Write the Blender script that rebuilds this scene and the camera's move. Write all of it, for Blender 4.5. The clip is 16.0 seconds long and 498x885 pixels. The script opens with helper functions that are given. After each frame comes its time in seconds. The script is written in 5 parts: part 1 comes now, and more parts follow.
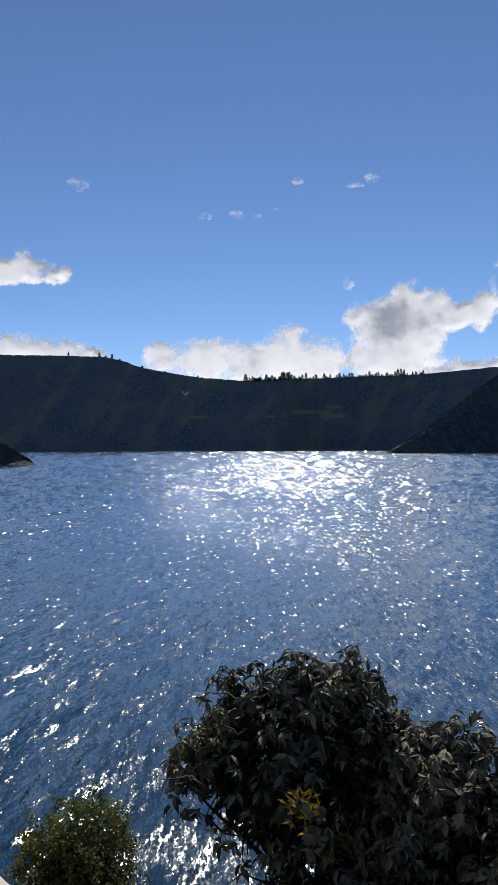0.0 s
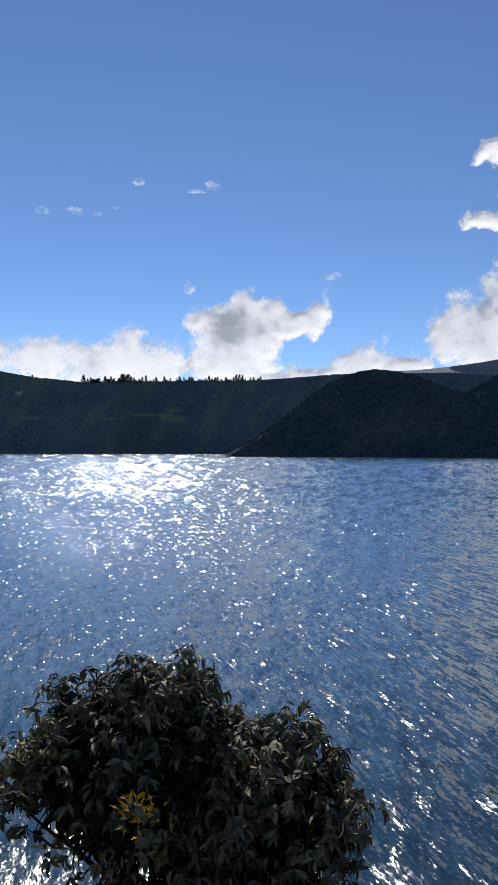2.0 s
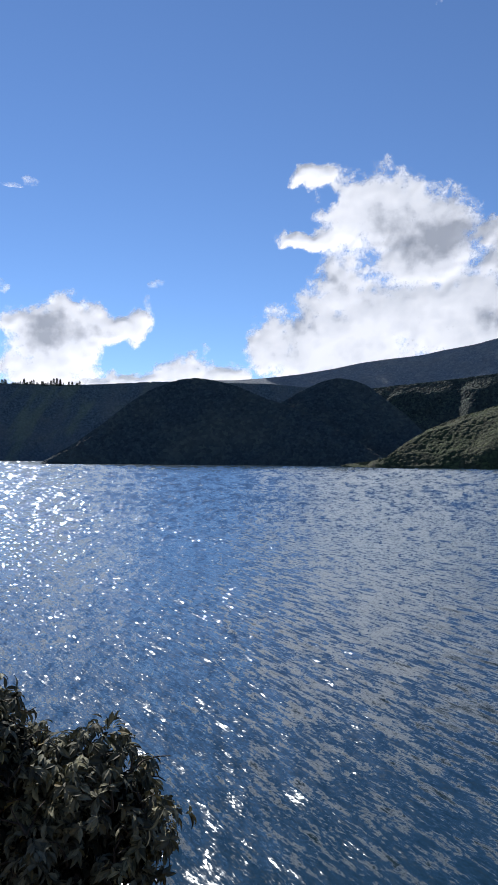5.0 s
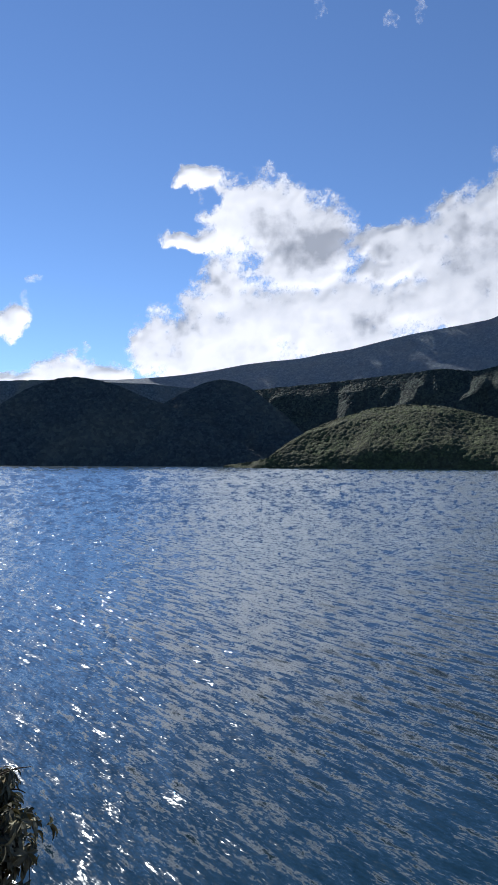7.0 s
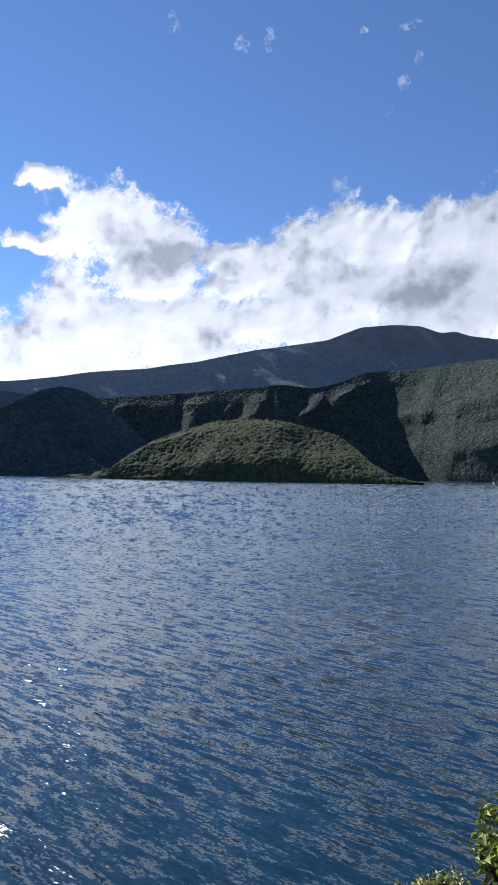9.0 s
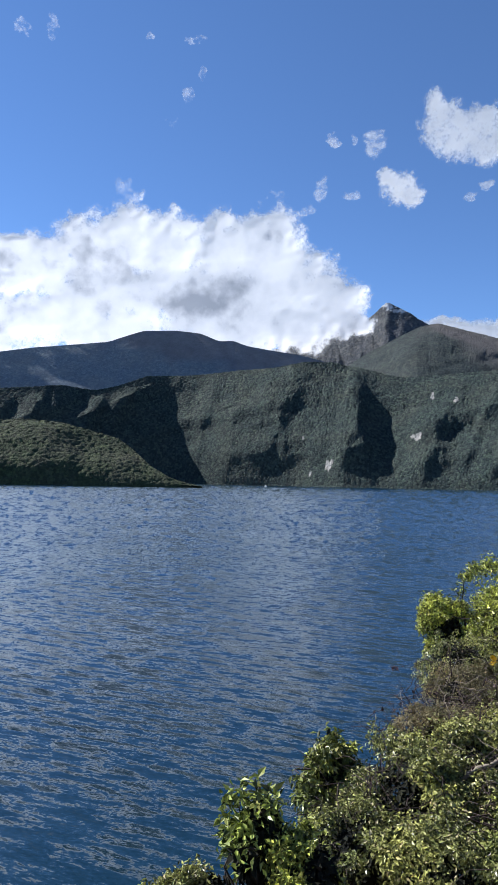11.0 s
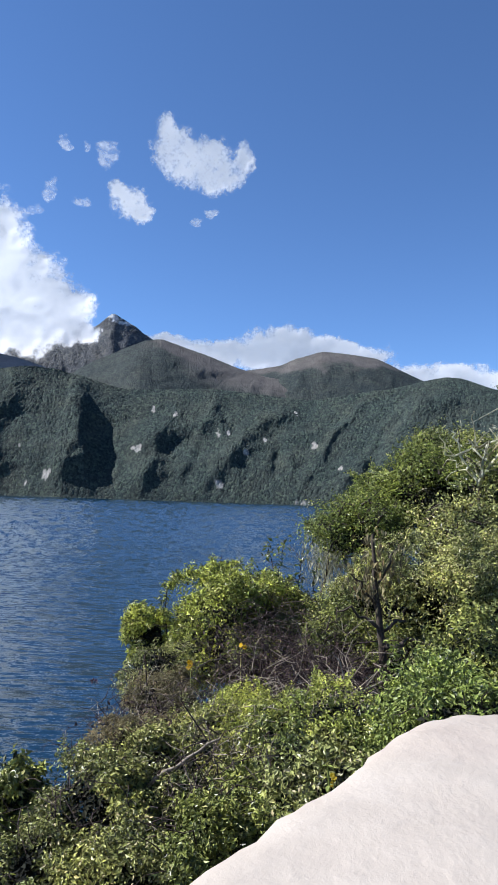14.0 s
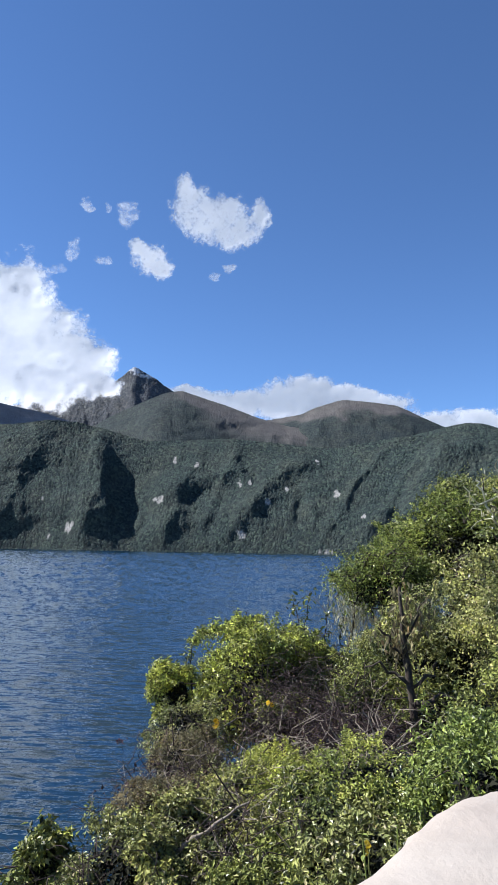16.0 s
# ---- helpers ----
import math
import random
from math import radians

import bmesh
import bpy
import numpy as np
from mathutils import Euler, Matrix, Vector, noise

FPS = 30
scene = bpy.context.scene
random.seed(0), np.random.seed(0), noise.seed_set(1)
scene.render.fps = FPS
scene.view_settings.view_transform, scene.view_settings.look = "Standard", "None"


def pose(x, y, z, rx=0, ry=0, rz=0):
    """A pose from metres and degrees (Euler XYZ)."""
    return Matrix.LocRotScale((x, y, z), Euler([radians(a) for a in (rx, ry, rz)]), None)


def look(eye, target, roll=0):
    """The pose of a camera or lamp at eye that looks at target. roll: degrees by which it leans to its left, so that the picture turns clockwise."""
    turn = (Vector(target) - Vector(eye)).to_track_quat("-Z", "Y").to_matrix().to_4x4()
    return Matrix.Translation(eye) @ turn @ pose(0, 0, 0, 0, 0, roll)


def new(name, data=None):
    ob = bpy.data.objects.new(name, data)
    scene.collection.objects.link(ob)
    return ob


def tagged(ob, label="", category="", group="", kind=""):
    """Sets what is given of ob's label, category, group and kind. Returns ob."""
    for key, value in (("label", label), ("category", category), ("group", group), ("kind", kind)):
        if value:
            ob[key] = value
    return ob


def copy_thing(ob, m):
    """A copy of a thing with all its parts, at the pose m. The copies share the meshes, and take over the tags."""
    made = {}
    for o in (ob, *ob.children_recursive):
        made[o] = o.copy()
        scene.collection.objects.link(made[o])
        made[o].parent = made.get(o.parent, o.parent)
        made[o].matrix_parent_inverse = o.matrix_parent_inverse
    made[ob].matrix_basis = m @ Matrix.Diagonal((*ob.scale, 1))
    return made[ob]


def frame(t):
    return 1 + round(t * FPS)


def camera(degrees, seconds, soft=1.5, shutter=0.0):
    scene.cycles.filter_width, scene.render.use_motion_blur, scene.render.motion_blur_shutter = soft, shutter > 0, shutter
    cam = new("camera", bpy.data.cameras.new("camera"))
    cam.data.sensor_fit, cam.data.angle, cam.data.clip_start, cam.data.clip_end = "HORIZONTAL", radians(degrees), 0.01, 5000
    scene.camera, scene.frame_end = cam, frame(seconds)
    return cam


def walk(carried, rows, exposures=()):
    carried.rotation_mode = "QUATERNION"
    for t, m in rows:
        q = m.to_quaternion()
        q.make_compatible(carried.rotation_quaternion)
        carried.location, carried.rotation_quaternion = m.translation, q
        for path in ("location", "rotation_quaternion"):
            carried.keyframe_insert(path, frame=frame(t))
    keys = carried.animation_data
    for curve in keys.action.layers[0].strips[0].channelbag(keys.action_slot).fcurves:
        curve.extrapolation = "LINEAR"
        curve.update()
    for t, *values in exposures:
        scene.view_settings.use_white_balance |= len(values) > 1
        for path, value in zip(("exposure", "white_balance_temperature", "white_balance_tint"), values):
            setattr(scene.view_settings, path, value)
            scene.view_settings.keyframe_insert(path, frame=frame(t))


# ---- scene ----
cam = camera(39.2, 16.0)
H = 9.0                      # eye height over the lake
PATH = [  # seconds, place, yaw, pitch, roll
    (0.0, 0.023, -0.001, 9.017, 5.43, 0.49, 0.12),
    (0.5, 0.014, 0.014, 9.004, 1.64, 0.44, -0.60),
    (1.0, 0.030, 0.010, 9.000, -1.91, 0.58, -0.60),
    (1.5, 0.039, 0.012, 8.994, -5.27, 0.68, -0.27),
    (2.0, 0.042, -0.002, 8.997, -7.65, 0.76, -0.14),
    (2.5, 0.055, -0.007, 8.997, -9.32, 0.88, 0.12),
    (3.0, 0.057, -0.007, 8.996, -11.17, 1.12, -0.12),
    (3.5, 0.069, -0.018, 8.996, -13.55, 1.36, -0.16),
    (4.0, 0.079, -0.034, 8.999, -16.29, 1.54, -0.21),
    (4.5, 0.081, -0.023, 8.998, -19.46, 1.56, -0.47),
    (5.0, 0.093, -0.034, 9.000, -22.28, 1.44, -0.44),
    (7.5, 0.199, -0.087, 8.994, -33.98, 1.91, -0.33),
    (8.0, 0.197, -0.072, 8.996, -36.35, 2.36, -0.47),
    (8.5, 0.204, -0.073, 8.994, -40.03, 2.62, -0.90),
    (9.0, 0.225, -0.085, 9.003, -44.63, 2.64, -1.10),
    (9.5, 0.242, -0.096, 9.010, -49.60, 2.62, -1.09),
    (12.0, 0.317, -0.241, 8.980, -71.10, 3.76, -1.52),
    (12.5, 0.319, -0.256, 8.981, -75.84, 3.95, -1.86),
    (13.0, 0.338, -0.290, 8.996, -80.29, 4.23, -1.86),
    (13.5, 0.356, -0.291, 8.990, -83.54, 4.49, -2.00),
    (14.0, 0.352, -0.292, 8.991, -85.25, 4.70, -1.85),
    (14.5, 0.347, -0.292, 8.993, -86.09, 5.25, -1.56),
    (15.0, 0.311, -0.284, 9.010, -86.26, 6.41, -1.09),
    (15.5, 0.300, -0.283, 9.023, -85.60, 7.74, -0.91),
    (16.0, 0.302, -0.281, 9.027, -83.40, 8.71, -0.99)]
EXPOSURES = [(0.0, 0.07, 6650, 13), (3.5, 0.32, 6500, 13), (7.5, 0.53, 6400, 13), (12.0, 0.8, 6080, 12), (16.0, 0.82, 6050, 12)]
walk(cam, [(t, pose(x, y, z, 90 + p, r, a)) for t, x, y, z, a, p, r in PATH], EXPOSURES)

# ---- sky and sun ----
SUN_AZ, SUN_EL = -2.0, 44.0   # degrees clockwise from +y, and over the horizon
world = bpy.data.worlds.new("sky")
scene.world = world
world.use_nodes = True
wn = world.node_tree
sky = wn.nodes.new("ShaderNodeTexSky")
sky.sky_type, sky.sun_disc = "NISHITA", False
sky.sun_elevation, sky.sun_rotation, sky.altitude = radians(SUN_EL), radians(SUN_AZ), 3100
sky.air_density, sky.dust_density, sky.ozone_density = 1.0, 0.0, 5.0
blue = wn.nodes.new("ShaderNodeHueSaturation")
blue.inputs["Saturation"].default_value = 1.05
wn.links.new(sky.outputs[0], blue.inputs["Color"])
wn.links.new(blue.outputs[0], wn.nodes["Background"].inputs[0])
wn.nodes["Background"].inputs[1].default_value = 0.102
sun = new("sun", bpy.data.lights.new("sun", "SUN"))
sun.data.energy, sun.data.angle, sun.data.color = 5.2, radians(0.53), (1, 0.965, 0.905)
sun.matrix_world = look((0, 0, 0), (-math.sin(radians(SUN_AZ)), -math.cos(radians(SUN_AZ)), -math.tan(radians(SUN_EL))))


# ---- numeric helpers ----
def hash3(i, j, k, seed):
    n = (i * 374761393 + j * 668265263 + k * 2147483647 + seed * 974711) & 0xFFFFFFFF
    n = ((n ^ (n >> 13)) * 1274126177) & 0xFFFFFFFF
    n = ((n ^ (n >> 16)) * 2246822519) & 0xFFFFFFFF
    return ((n ^ (n >> 15)) & 0xFFFFFF) / float(0xFFFFFF)


def vnoise(P, seed=0):
    """Smooth noise from -1 to 1 at points P (..., 3)."""
    F = np.floor(P).astype(np.int64)
    u = P - F
    u = u * u * u * (u * (u * 6 - 15) + 10)
    out = 0
    for a in (0, 1):
        for b in (0, 1):
            for c in (0, 1):
                w = (u[..., 0] if a else 1 - u[..., 0]) * (u[..., 1] if b else 1 - u[..., 1]) * (u[..., 2] if c else 1 - u[..., 2])
                out = out + w * hash3(F[..., 0] + a, F[..., 1] + b, F[..., 2] + c, seed)
    return out * 2 - 1


def fbm(P, octaves=4, seed=0, gain=0.5):
    s, amp, tot = 0, 1.0, 0.0
    for o in range(octaves):
        s = s + amp * vnoise(P * 2.03 ** o, seed + o)
        tot += amp
        amp *= gain
    return s / tot


def bumps(P, seed=0):
    """Rounded canopy bumps, 0 to 1, one in each unit cell of P."""
    F = np.floor(P).astype(np.int64)
    best = np.full(P.shape[:-1], 9.0)
    for a in (-1, 0, 1):
        for b in (-1, 0, 1):
            for c in (-1, 0, 1):
                i, j, k = F[..., 0] + a, F[..., 1] + b, F[..., 2] + c
                d = (i + hash3(i, j, k, seed) - P[..., 0]) ** 2 + (j + hash3(i, j, k, seed + 1) - P[..., 1]) ** 2 + (k + hash3(i, j, k, seed + 2) - P[..., 2]) ** 2
                best = np.minimum(best, d * (0.7 + 0.9 * hash3(i, j, k, seed + 3)))
    return np.sqrt(np.clip(1 - best, 0, 1))


def smooth(a, b, x):
    t = np.clip((x - a) / (b - a), 0, 1)
    return t * t * (3 - 2 * t)


def curve_at(x, table):
    """A soft curve through (x, y) pairs."""
    xs, ys = [p[0] for p in table], [p[1] for p in table]
    return sum(np.interp(x + o, xs, ys) for o in (-0.25, 0, 0.25)) / 3


# ---- node helpers ----
def material(name):
    m = bpy.data.materials.new(name)
    m.use_nodes = True
    return m, m.node_tree, m.node_tree.nodes["Principled BSDF"]


def node(tree, kind, links=(), **props):
    n = tree.nodes.new(kind)
    for key, value in props.items():
        if key == "op":
            n.operation = value
        elif key == "blend":
            n.data_type, n.blend_type = "RGBA", value
        elif key == "attr":
            n.attribute_name = value
    for slot, value in links:
        if isinstance(value, bpy.types.NodeSocket):
            tree.links.new(value, n.inputs[slot])
        else:
            n.inputs[slot].default_value = value
    return n


def math_node(tree, op, a, b=0.0):
    return node(tree, "ShaderNodeMath", [(0, a), (1, b)], op=op).outputs[0]


def noise_at(tree, vec, scale, detail=4.0, rough=0.55, color=False):
    n = node(tree, "ShaderNodeTexNoise", [("Vector", vec), ("Scale", scale), ("Detail", detail), ("Roughness", rough)])
    return n.outputs[1 if color else 0]


def ramp(tree, value, stops):
    r = node(tree, "ShaderNodeValToRGB", [(0, value)])
    while len(r.color_ramp.elements) < len(stops):
        r.color_ramp.elements.new(0.5)
    for e, (pos, col) in zip(r.color_ramp.elements, stops):
        e.position, e.color = pos, (*col, 1)
    return r.outputs[0]


def mixed(tree, fac, a, b, blend="MIX"):
    n = node(tree, "ShaderNodeMix", blend=blend)
    for slot, value in ((0, fac), (6, a), (7, b)):
        if isinstance(value, bpy.types.NodeSocket):
            tree.links.new(value, n.inputs[slot])
        else:
            n.inputs[slot].default_value = value if slot == 0 else (*value, 1)
    return n.outputs[2]


def where(tree):
    return tree.nodes.new("ShaderNodeNewGeometry").outputs["Position"]


def attribute(tree, name):
    return node(tree, "ShaderNodeAttribute", attr=name).outputs["Fac"]


def relief(tree, bsdf, height, strength, distance):
    b = node(tree, "ShaderNodeBump", [("Height", height), ("Strength", strength), ("Distance", distance)])
    tree.links.new(b.outputs[0], bsdf.inputs["Normal"])


def wooded(name, dark, light, dry, rock=(0.34, 0.32, 0.29), scale=1.0, bare=(0.12, 0.105, 0.09), crowns=0.16, lift=3.0, vary=0.6):
    """Wooded or grassy slope: mottled crowns, dry patches, bare earth and rock where the mesh says so."""
    m, t, b = material(name)
    p = where(t)
    fine, wide = noise_at(t, p, 0.22 * scale, 6, 0.65), noise_at(t, p, 0.013 * scale, 5, 0.6)
    col = ramp(t, fine, [(0.28, dark), (0.55, light), (0.8, tuple(c * 1.5 for c in light))])
    col = mixed(t, ramp(t, wide, [(0.42, (0, 0, 0)), (0.68, (1, 1, 1))]), col, dry)
    # each crown its own green
    bent = node(t, "ShaderNodeVectorMath", [(0, p), (1, node(t, "ShaderNodeVectorMath", [(0, noise_at(t, p, 0.2 * scale, 2, 0.5, color=True)), ("Scale", 5.0 / scale)], op="SCALE").outputs[0])], op="ADD").outputs[0]
    cell = node(t, "ShaderNodeTexVoronoi", [("Vector", bent), ("Scale", crowns * scale)])
    tint = node(t, "ShaderNodeSeparateXYZ", [(0, cell.outputs["Color"])]).outputs[0]
    col = mixed(t, vary, col, ramp(t, tint, [(0.0, (0.45, 0.47, 0.5)), (0.6, (1.0, 1.0, 1.0)), (1.0, (1.75, 1.7, 1.4))]), "MULTIPLY")
    earth = ramp(t, noise_at(t, p, 0.03 * scale, 6, 0.7), [(0.3, tuple(c * 0.6 for c in bare)), (0.7, bare)])
    col = mixed(t, attribute(t, "bare"), col, earth)
    stone = ramp(t, noise_at(t, p, 0.12 * scale, 6, 0.7), [(0.3, tuple(c * 0.45 for c in rock)), (0.7, rock)])
    col = mixed(t, attribute(t, "rock"), col, stone)
    t.links.new(col, b.inputs["Base Color"])
    b.inputs["Roughness"].default_value = 0.85
    b.inputs["Specular IOR Level"].default_value = 0.15
    crown = math_node(t, "SUBTRACT", math_node(t, "MULTIPLY", noise_at(t, p, 0.35 * scale, 5, 0.7), 1.2), cell.outputs["Distance"])
    relief(t, b, crown, 1.0, lift / scale)
    return m


def foliage(name, dark, light, odd, gloss=0.4, through_light=0.3):
    """Leaves: each one its own green, some light passing through."""
    m, t, b = material(name)
    info = t.nodes.new("ShaderNodeObjectInfo").outputs["Random"]
    isle = t.nodes.new("ShaderNodeNewGeometry").outputs["Random Per Island"]
    pick = math_node(t, "FRACT", math_node(t, "ADD", info, isle))
    col = ramp(t, pick, [(0.0, dark), (0.7, light), (0.92, tuple(c * 1.3 for c in light)), (0.97, odd)])
    patch = noise_at(t, where(t), 2.2, 3)
    col = mixed(t, 1.0, col, ramp(t, patch, [(0.3, (0.42, 0.5, 0.5)), (0.5, (0.95, 0.97, 0.95)), (0.7, (1.4, 1.38, 1.05))]), "MULTIPLY")
    spots = noise_at(t, where(t), 40.0, 4)
    col = mixed(t, 0.5, col, ramp(t, spots, [(0.3, (0.45, 0.45, 0.45)), (0.7, (1.3, 1.3, 1.3))]), "MULTIPLY")
    t.links.new(col, b.inputs["Base Color"])
    b.inputs["Roughness"].default_value = gloss
    b.inputs["Specular IOR Level"].default_value = 0.3
    tr = node(t, "ShaderNodeBsdfTranslucent", [(0, col)])
    mix = node(t, "ShaderNodeMixShader", [(0, through_light), (1, b.outputs[0]), (2, tr.outputs[0])])
    t.links.new(mix.outputs[0], t.nodes["Material Output"].inputs[0])
    return m


def bark(name, dark, light, scale=30.0):
    m, t, b = material(name)
    n = noise_at(t, where(t), scale, 6, 0.7)
    t.links.new(ramp(t, n, [(0.3, dark), (0.7, light)]), b.inputs["Base Color"])
    b.inputs["Roughness"].default_value = 0.9
    relief(t, b, n, 0.6, 0.01)
    return m


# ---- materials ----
# shade and the blue of distance are put into these forest colours
WOOD_SHADED = wooded("shaded_forest", (0.022, 0.035, 0.042), (0.05, 0.068, 0.074), (0.075, 0.086, 0.078), lift=2.5, vary=0.45)
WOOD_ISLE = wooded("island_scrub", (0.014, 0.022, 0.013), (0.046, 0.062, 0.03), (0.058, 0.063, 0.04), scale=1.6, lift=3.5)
# a little blue haze is mixed into the wall's forest colours
WOOD_WALL = wooded("hazy_crater_forest", (0.015, 0.025, 0.027), (0.048, 0.068, 0.062), (0.058, 0.072, 0.062), lift=6.0, vary=0.8, rock=(0.52, 0.5, 0.46))
# blue-grey haze of the distance is painted into the grass colours
HAZY_PARAMO = wooded("hazy_paramo_grass", (0.085, 0.11, 0.135), (0.135, 0.168, 0.195), (0.15, 0.168, 0.18), scale=0.5, lift=1.0, vary=0.3, bare=(0.19, 0.175, 0.18))
HILL = wooded("hill_scrub", (0.015, 0.022, 0.025), (0.033, 0.044, 0.044), (0.042, 0.05, 0.046), scale=0.7, bare=(0.13, 0.12, 0.112))
VOLCANO = wooded("volcano_rock", (0.05, 0.056, 0.066), (0.085, 0.092, 0.103), (0.07, 0.072, 0.076), rock=(0.6, 0.62, 0.65), scale=0.4)


def lake_water():
    m, t, b = material("lake_water")
    p = where(t)

    def vec(op, a, *rest, **more):
        return node(t, "ShaderNodeVectorMath", [(0, a)] + [(i + 1, r) for i, r in enumerate(rest)] + [(k, v) for k, v in more.items()], op=op)

    def span(r0, r1, v0, v1):
        return node(t, "ShaderNodeMapRange", [(0, reach), (1, r0), (2, r1), (3, v0), (4, v1)]).outputs[0]

    reach = vec("LENGTH", p).outputs["Value"]
    gust = ramp(t, noise_at(t, vec("MULTIPLY", p, (0.07, 0.022, 0)).outputs[0], 1.0, 3), [(0.3, (0.6, 0.6, 0.6)), (0.7, (1.25, 1.25, 1.25))])
    slopes = None
    # trains of wind ripples: crest direction, then wavelength, crest ratio, steepness along and across, and how far out each size is told apart
    for angle, layers in ((-7.0, ((0.42, 0.17, 0.5, 0.08, 85.0), (0.16, 0.2, 0.4, 0.11, 50.0), (0.06, 0.35, 0.3, 0.14, 30.0))), (20.0, ((0.85, 0.13, 0.24, 0.05, 120.0), (0.26, 0.18, 0.26, 0.08, 55.0)))):
        turn = node(t, "ShaderNodeVectorRotate", [("Vector", p), ("Angle", radians(angle))])   # x across the crests, y along them
        slope_a, slope_c = 0.0, 0.0
        for lam, ratio, amp, amp_c, out in layers:
            st = vec("MULTIPLY", turn.outputs[0], (1 / lam, ratio / lam, 0)).outputs[0]
            sep = node(t, "ShaderNodeSeparateXYZ", [(0, noise_at(t, st, 1.0, 0.6, 0.5, color=True))])
            fade = span(out * 0.6, out * 2.4, 1.0, 0.35)
            for k, size in ((0, amp), (1, amp_c)):
                add = math_node(t, "MULTIPLY", math_node(t, "MULTIPLY", math_node(t, "SUBTRACT", sep.outputs[k], 0.5), size * 2), fade)
                slope_a, slope_c = (math_node(t, "ADD", slope_a, add), slope_c) if k == 0 else (slope_a, math_node(t, "ADD", slope_c, add))
        local = node(t, "ShaderNodeCombineXYZ", [(0, slope_a), (1, slope_c), (2, 0.0)])
        back = node(t, "ShaderNodeVectorRotate", [("Vector", local.outputs[0]), ("Angle", radians(-angle))]).outputs[0]
        slopes = back if slopes is None else vec("ADD", slopes, back).outputs[0]
    # far out only whole groups of crests stand clear of one another: short bands across the way to the terrace
    sep = node(t, "ShaderNodeSeparateXYZ", [(0, p)])
    bearing = math_node(t, "ARCTAN2", sep.outputs[0], sep.outputs[1])
    row = math_node(t, "LOGARITHM", math_node(t, "ADD", math_node(t, "DIVIDE", 112.0, reach), 1.0), 2.718)
    far_in = span(35.0, 110.0, 0.0, 1.0)
    for wide, fine, amp in ((70.0, 26.0, 0.22), (170.0, 48.0, 0.2)):
        st = node(t, "ShaderNodeCombineXYZ", [(0, math_node(t, "MULTIPLY", bearing, wide)), (1, math_node(t, "MULTIPLY", row, fine)), (2, 0.0)]).outputs[0]
        bands = vec("SUBTRACT", noise_at(t, st, 1.0, 1.0, 0.5, color=True), (0.5, 0.5, 0.5)).outputs[0]
        bands = vec("MULTIPLY", bands, (2 * amp, 2 * amp, 0)).outputs[0]
        slopes = vec("ADD", slopes, vec("SCALE", bands, Scale=far_in).outputs[0]).outputs[0]
    slopes = vec("SCALE", slopes, Scale=gust).outputs[0]
    # a few small facets are tipped towards the terrace, steep enough to flash in the sun
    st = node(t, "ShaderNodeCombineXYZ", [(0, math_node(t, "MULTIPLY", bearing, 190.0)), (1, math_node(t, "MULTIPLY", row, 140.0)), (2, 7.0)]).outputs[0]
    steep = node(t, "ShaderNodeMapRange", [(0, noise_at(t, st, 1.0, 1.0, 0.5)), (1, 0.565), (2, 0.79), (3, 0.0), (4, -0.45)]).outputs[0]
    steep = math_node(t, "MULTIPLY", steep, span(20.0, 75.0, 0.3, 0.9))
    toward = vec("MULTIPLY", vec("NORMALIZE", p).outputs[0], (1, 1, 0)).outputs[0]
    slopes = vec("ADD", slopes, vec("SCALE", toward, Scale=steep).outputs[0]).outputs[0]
    # far ripples hide their lee sides: normals lean to the terrace, so the far water mirrors brighter sky
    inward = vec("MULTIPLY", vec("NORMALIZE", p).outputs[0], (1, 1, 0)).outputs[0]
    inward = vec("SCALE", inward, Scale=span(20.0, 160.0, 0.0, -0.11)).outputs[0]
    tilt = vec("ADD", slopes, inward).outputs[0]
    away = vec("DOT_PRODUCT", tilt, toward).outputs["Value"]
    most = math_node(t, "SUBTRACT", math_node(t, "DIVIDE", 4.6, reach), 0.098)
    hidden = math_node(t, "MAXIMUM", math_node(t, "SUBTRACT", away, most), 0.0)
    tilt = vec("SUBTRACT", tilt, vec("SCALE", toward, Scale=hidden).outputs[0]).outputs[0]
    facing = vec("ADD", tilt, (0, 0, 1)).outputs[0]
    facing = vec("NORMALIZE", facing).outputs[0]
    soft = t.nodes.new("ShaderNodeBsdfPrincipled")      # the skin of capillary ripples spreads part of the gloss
    # index climbs past that of water with distance, to brighten far reflections
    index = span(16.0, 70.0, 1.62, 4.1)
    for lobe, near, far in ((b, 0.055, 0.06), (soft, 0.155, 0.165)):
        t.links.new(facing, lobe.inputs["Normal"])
        lobe.inputs["Specular Tint"].default_value = (0.84, 0.94, 1.0, 1)
        lobe.inputs["Base Color"].default_value = (0.003, 0.016, 0.027, 1)
        t.links.new(index, lobe.inputs["IOR"])
        t.links.new(span(15.0, 180.0, near, far), lobe.inputs["Roughness"])
    mix = node(t, "ShaderNodeMixShader", [(0, 0.7), (1, b.outputs[0]), (2, soft.outputs[0])])
    t.links.new(mix.outputs[0], t.nodes["Material Output"].inputs[0])
    return m


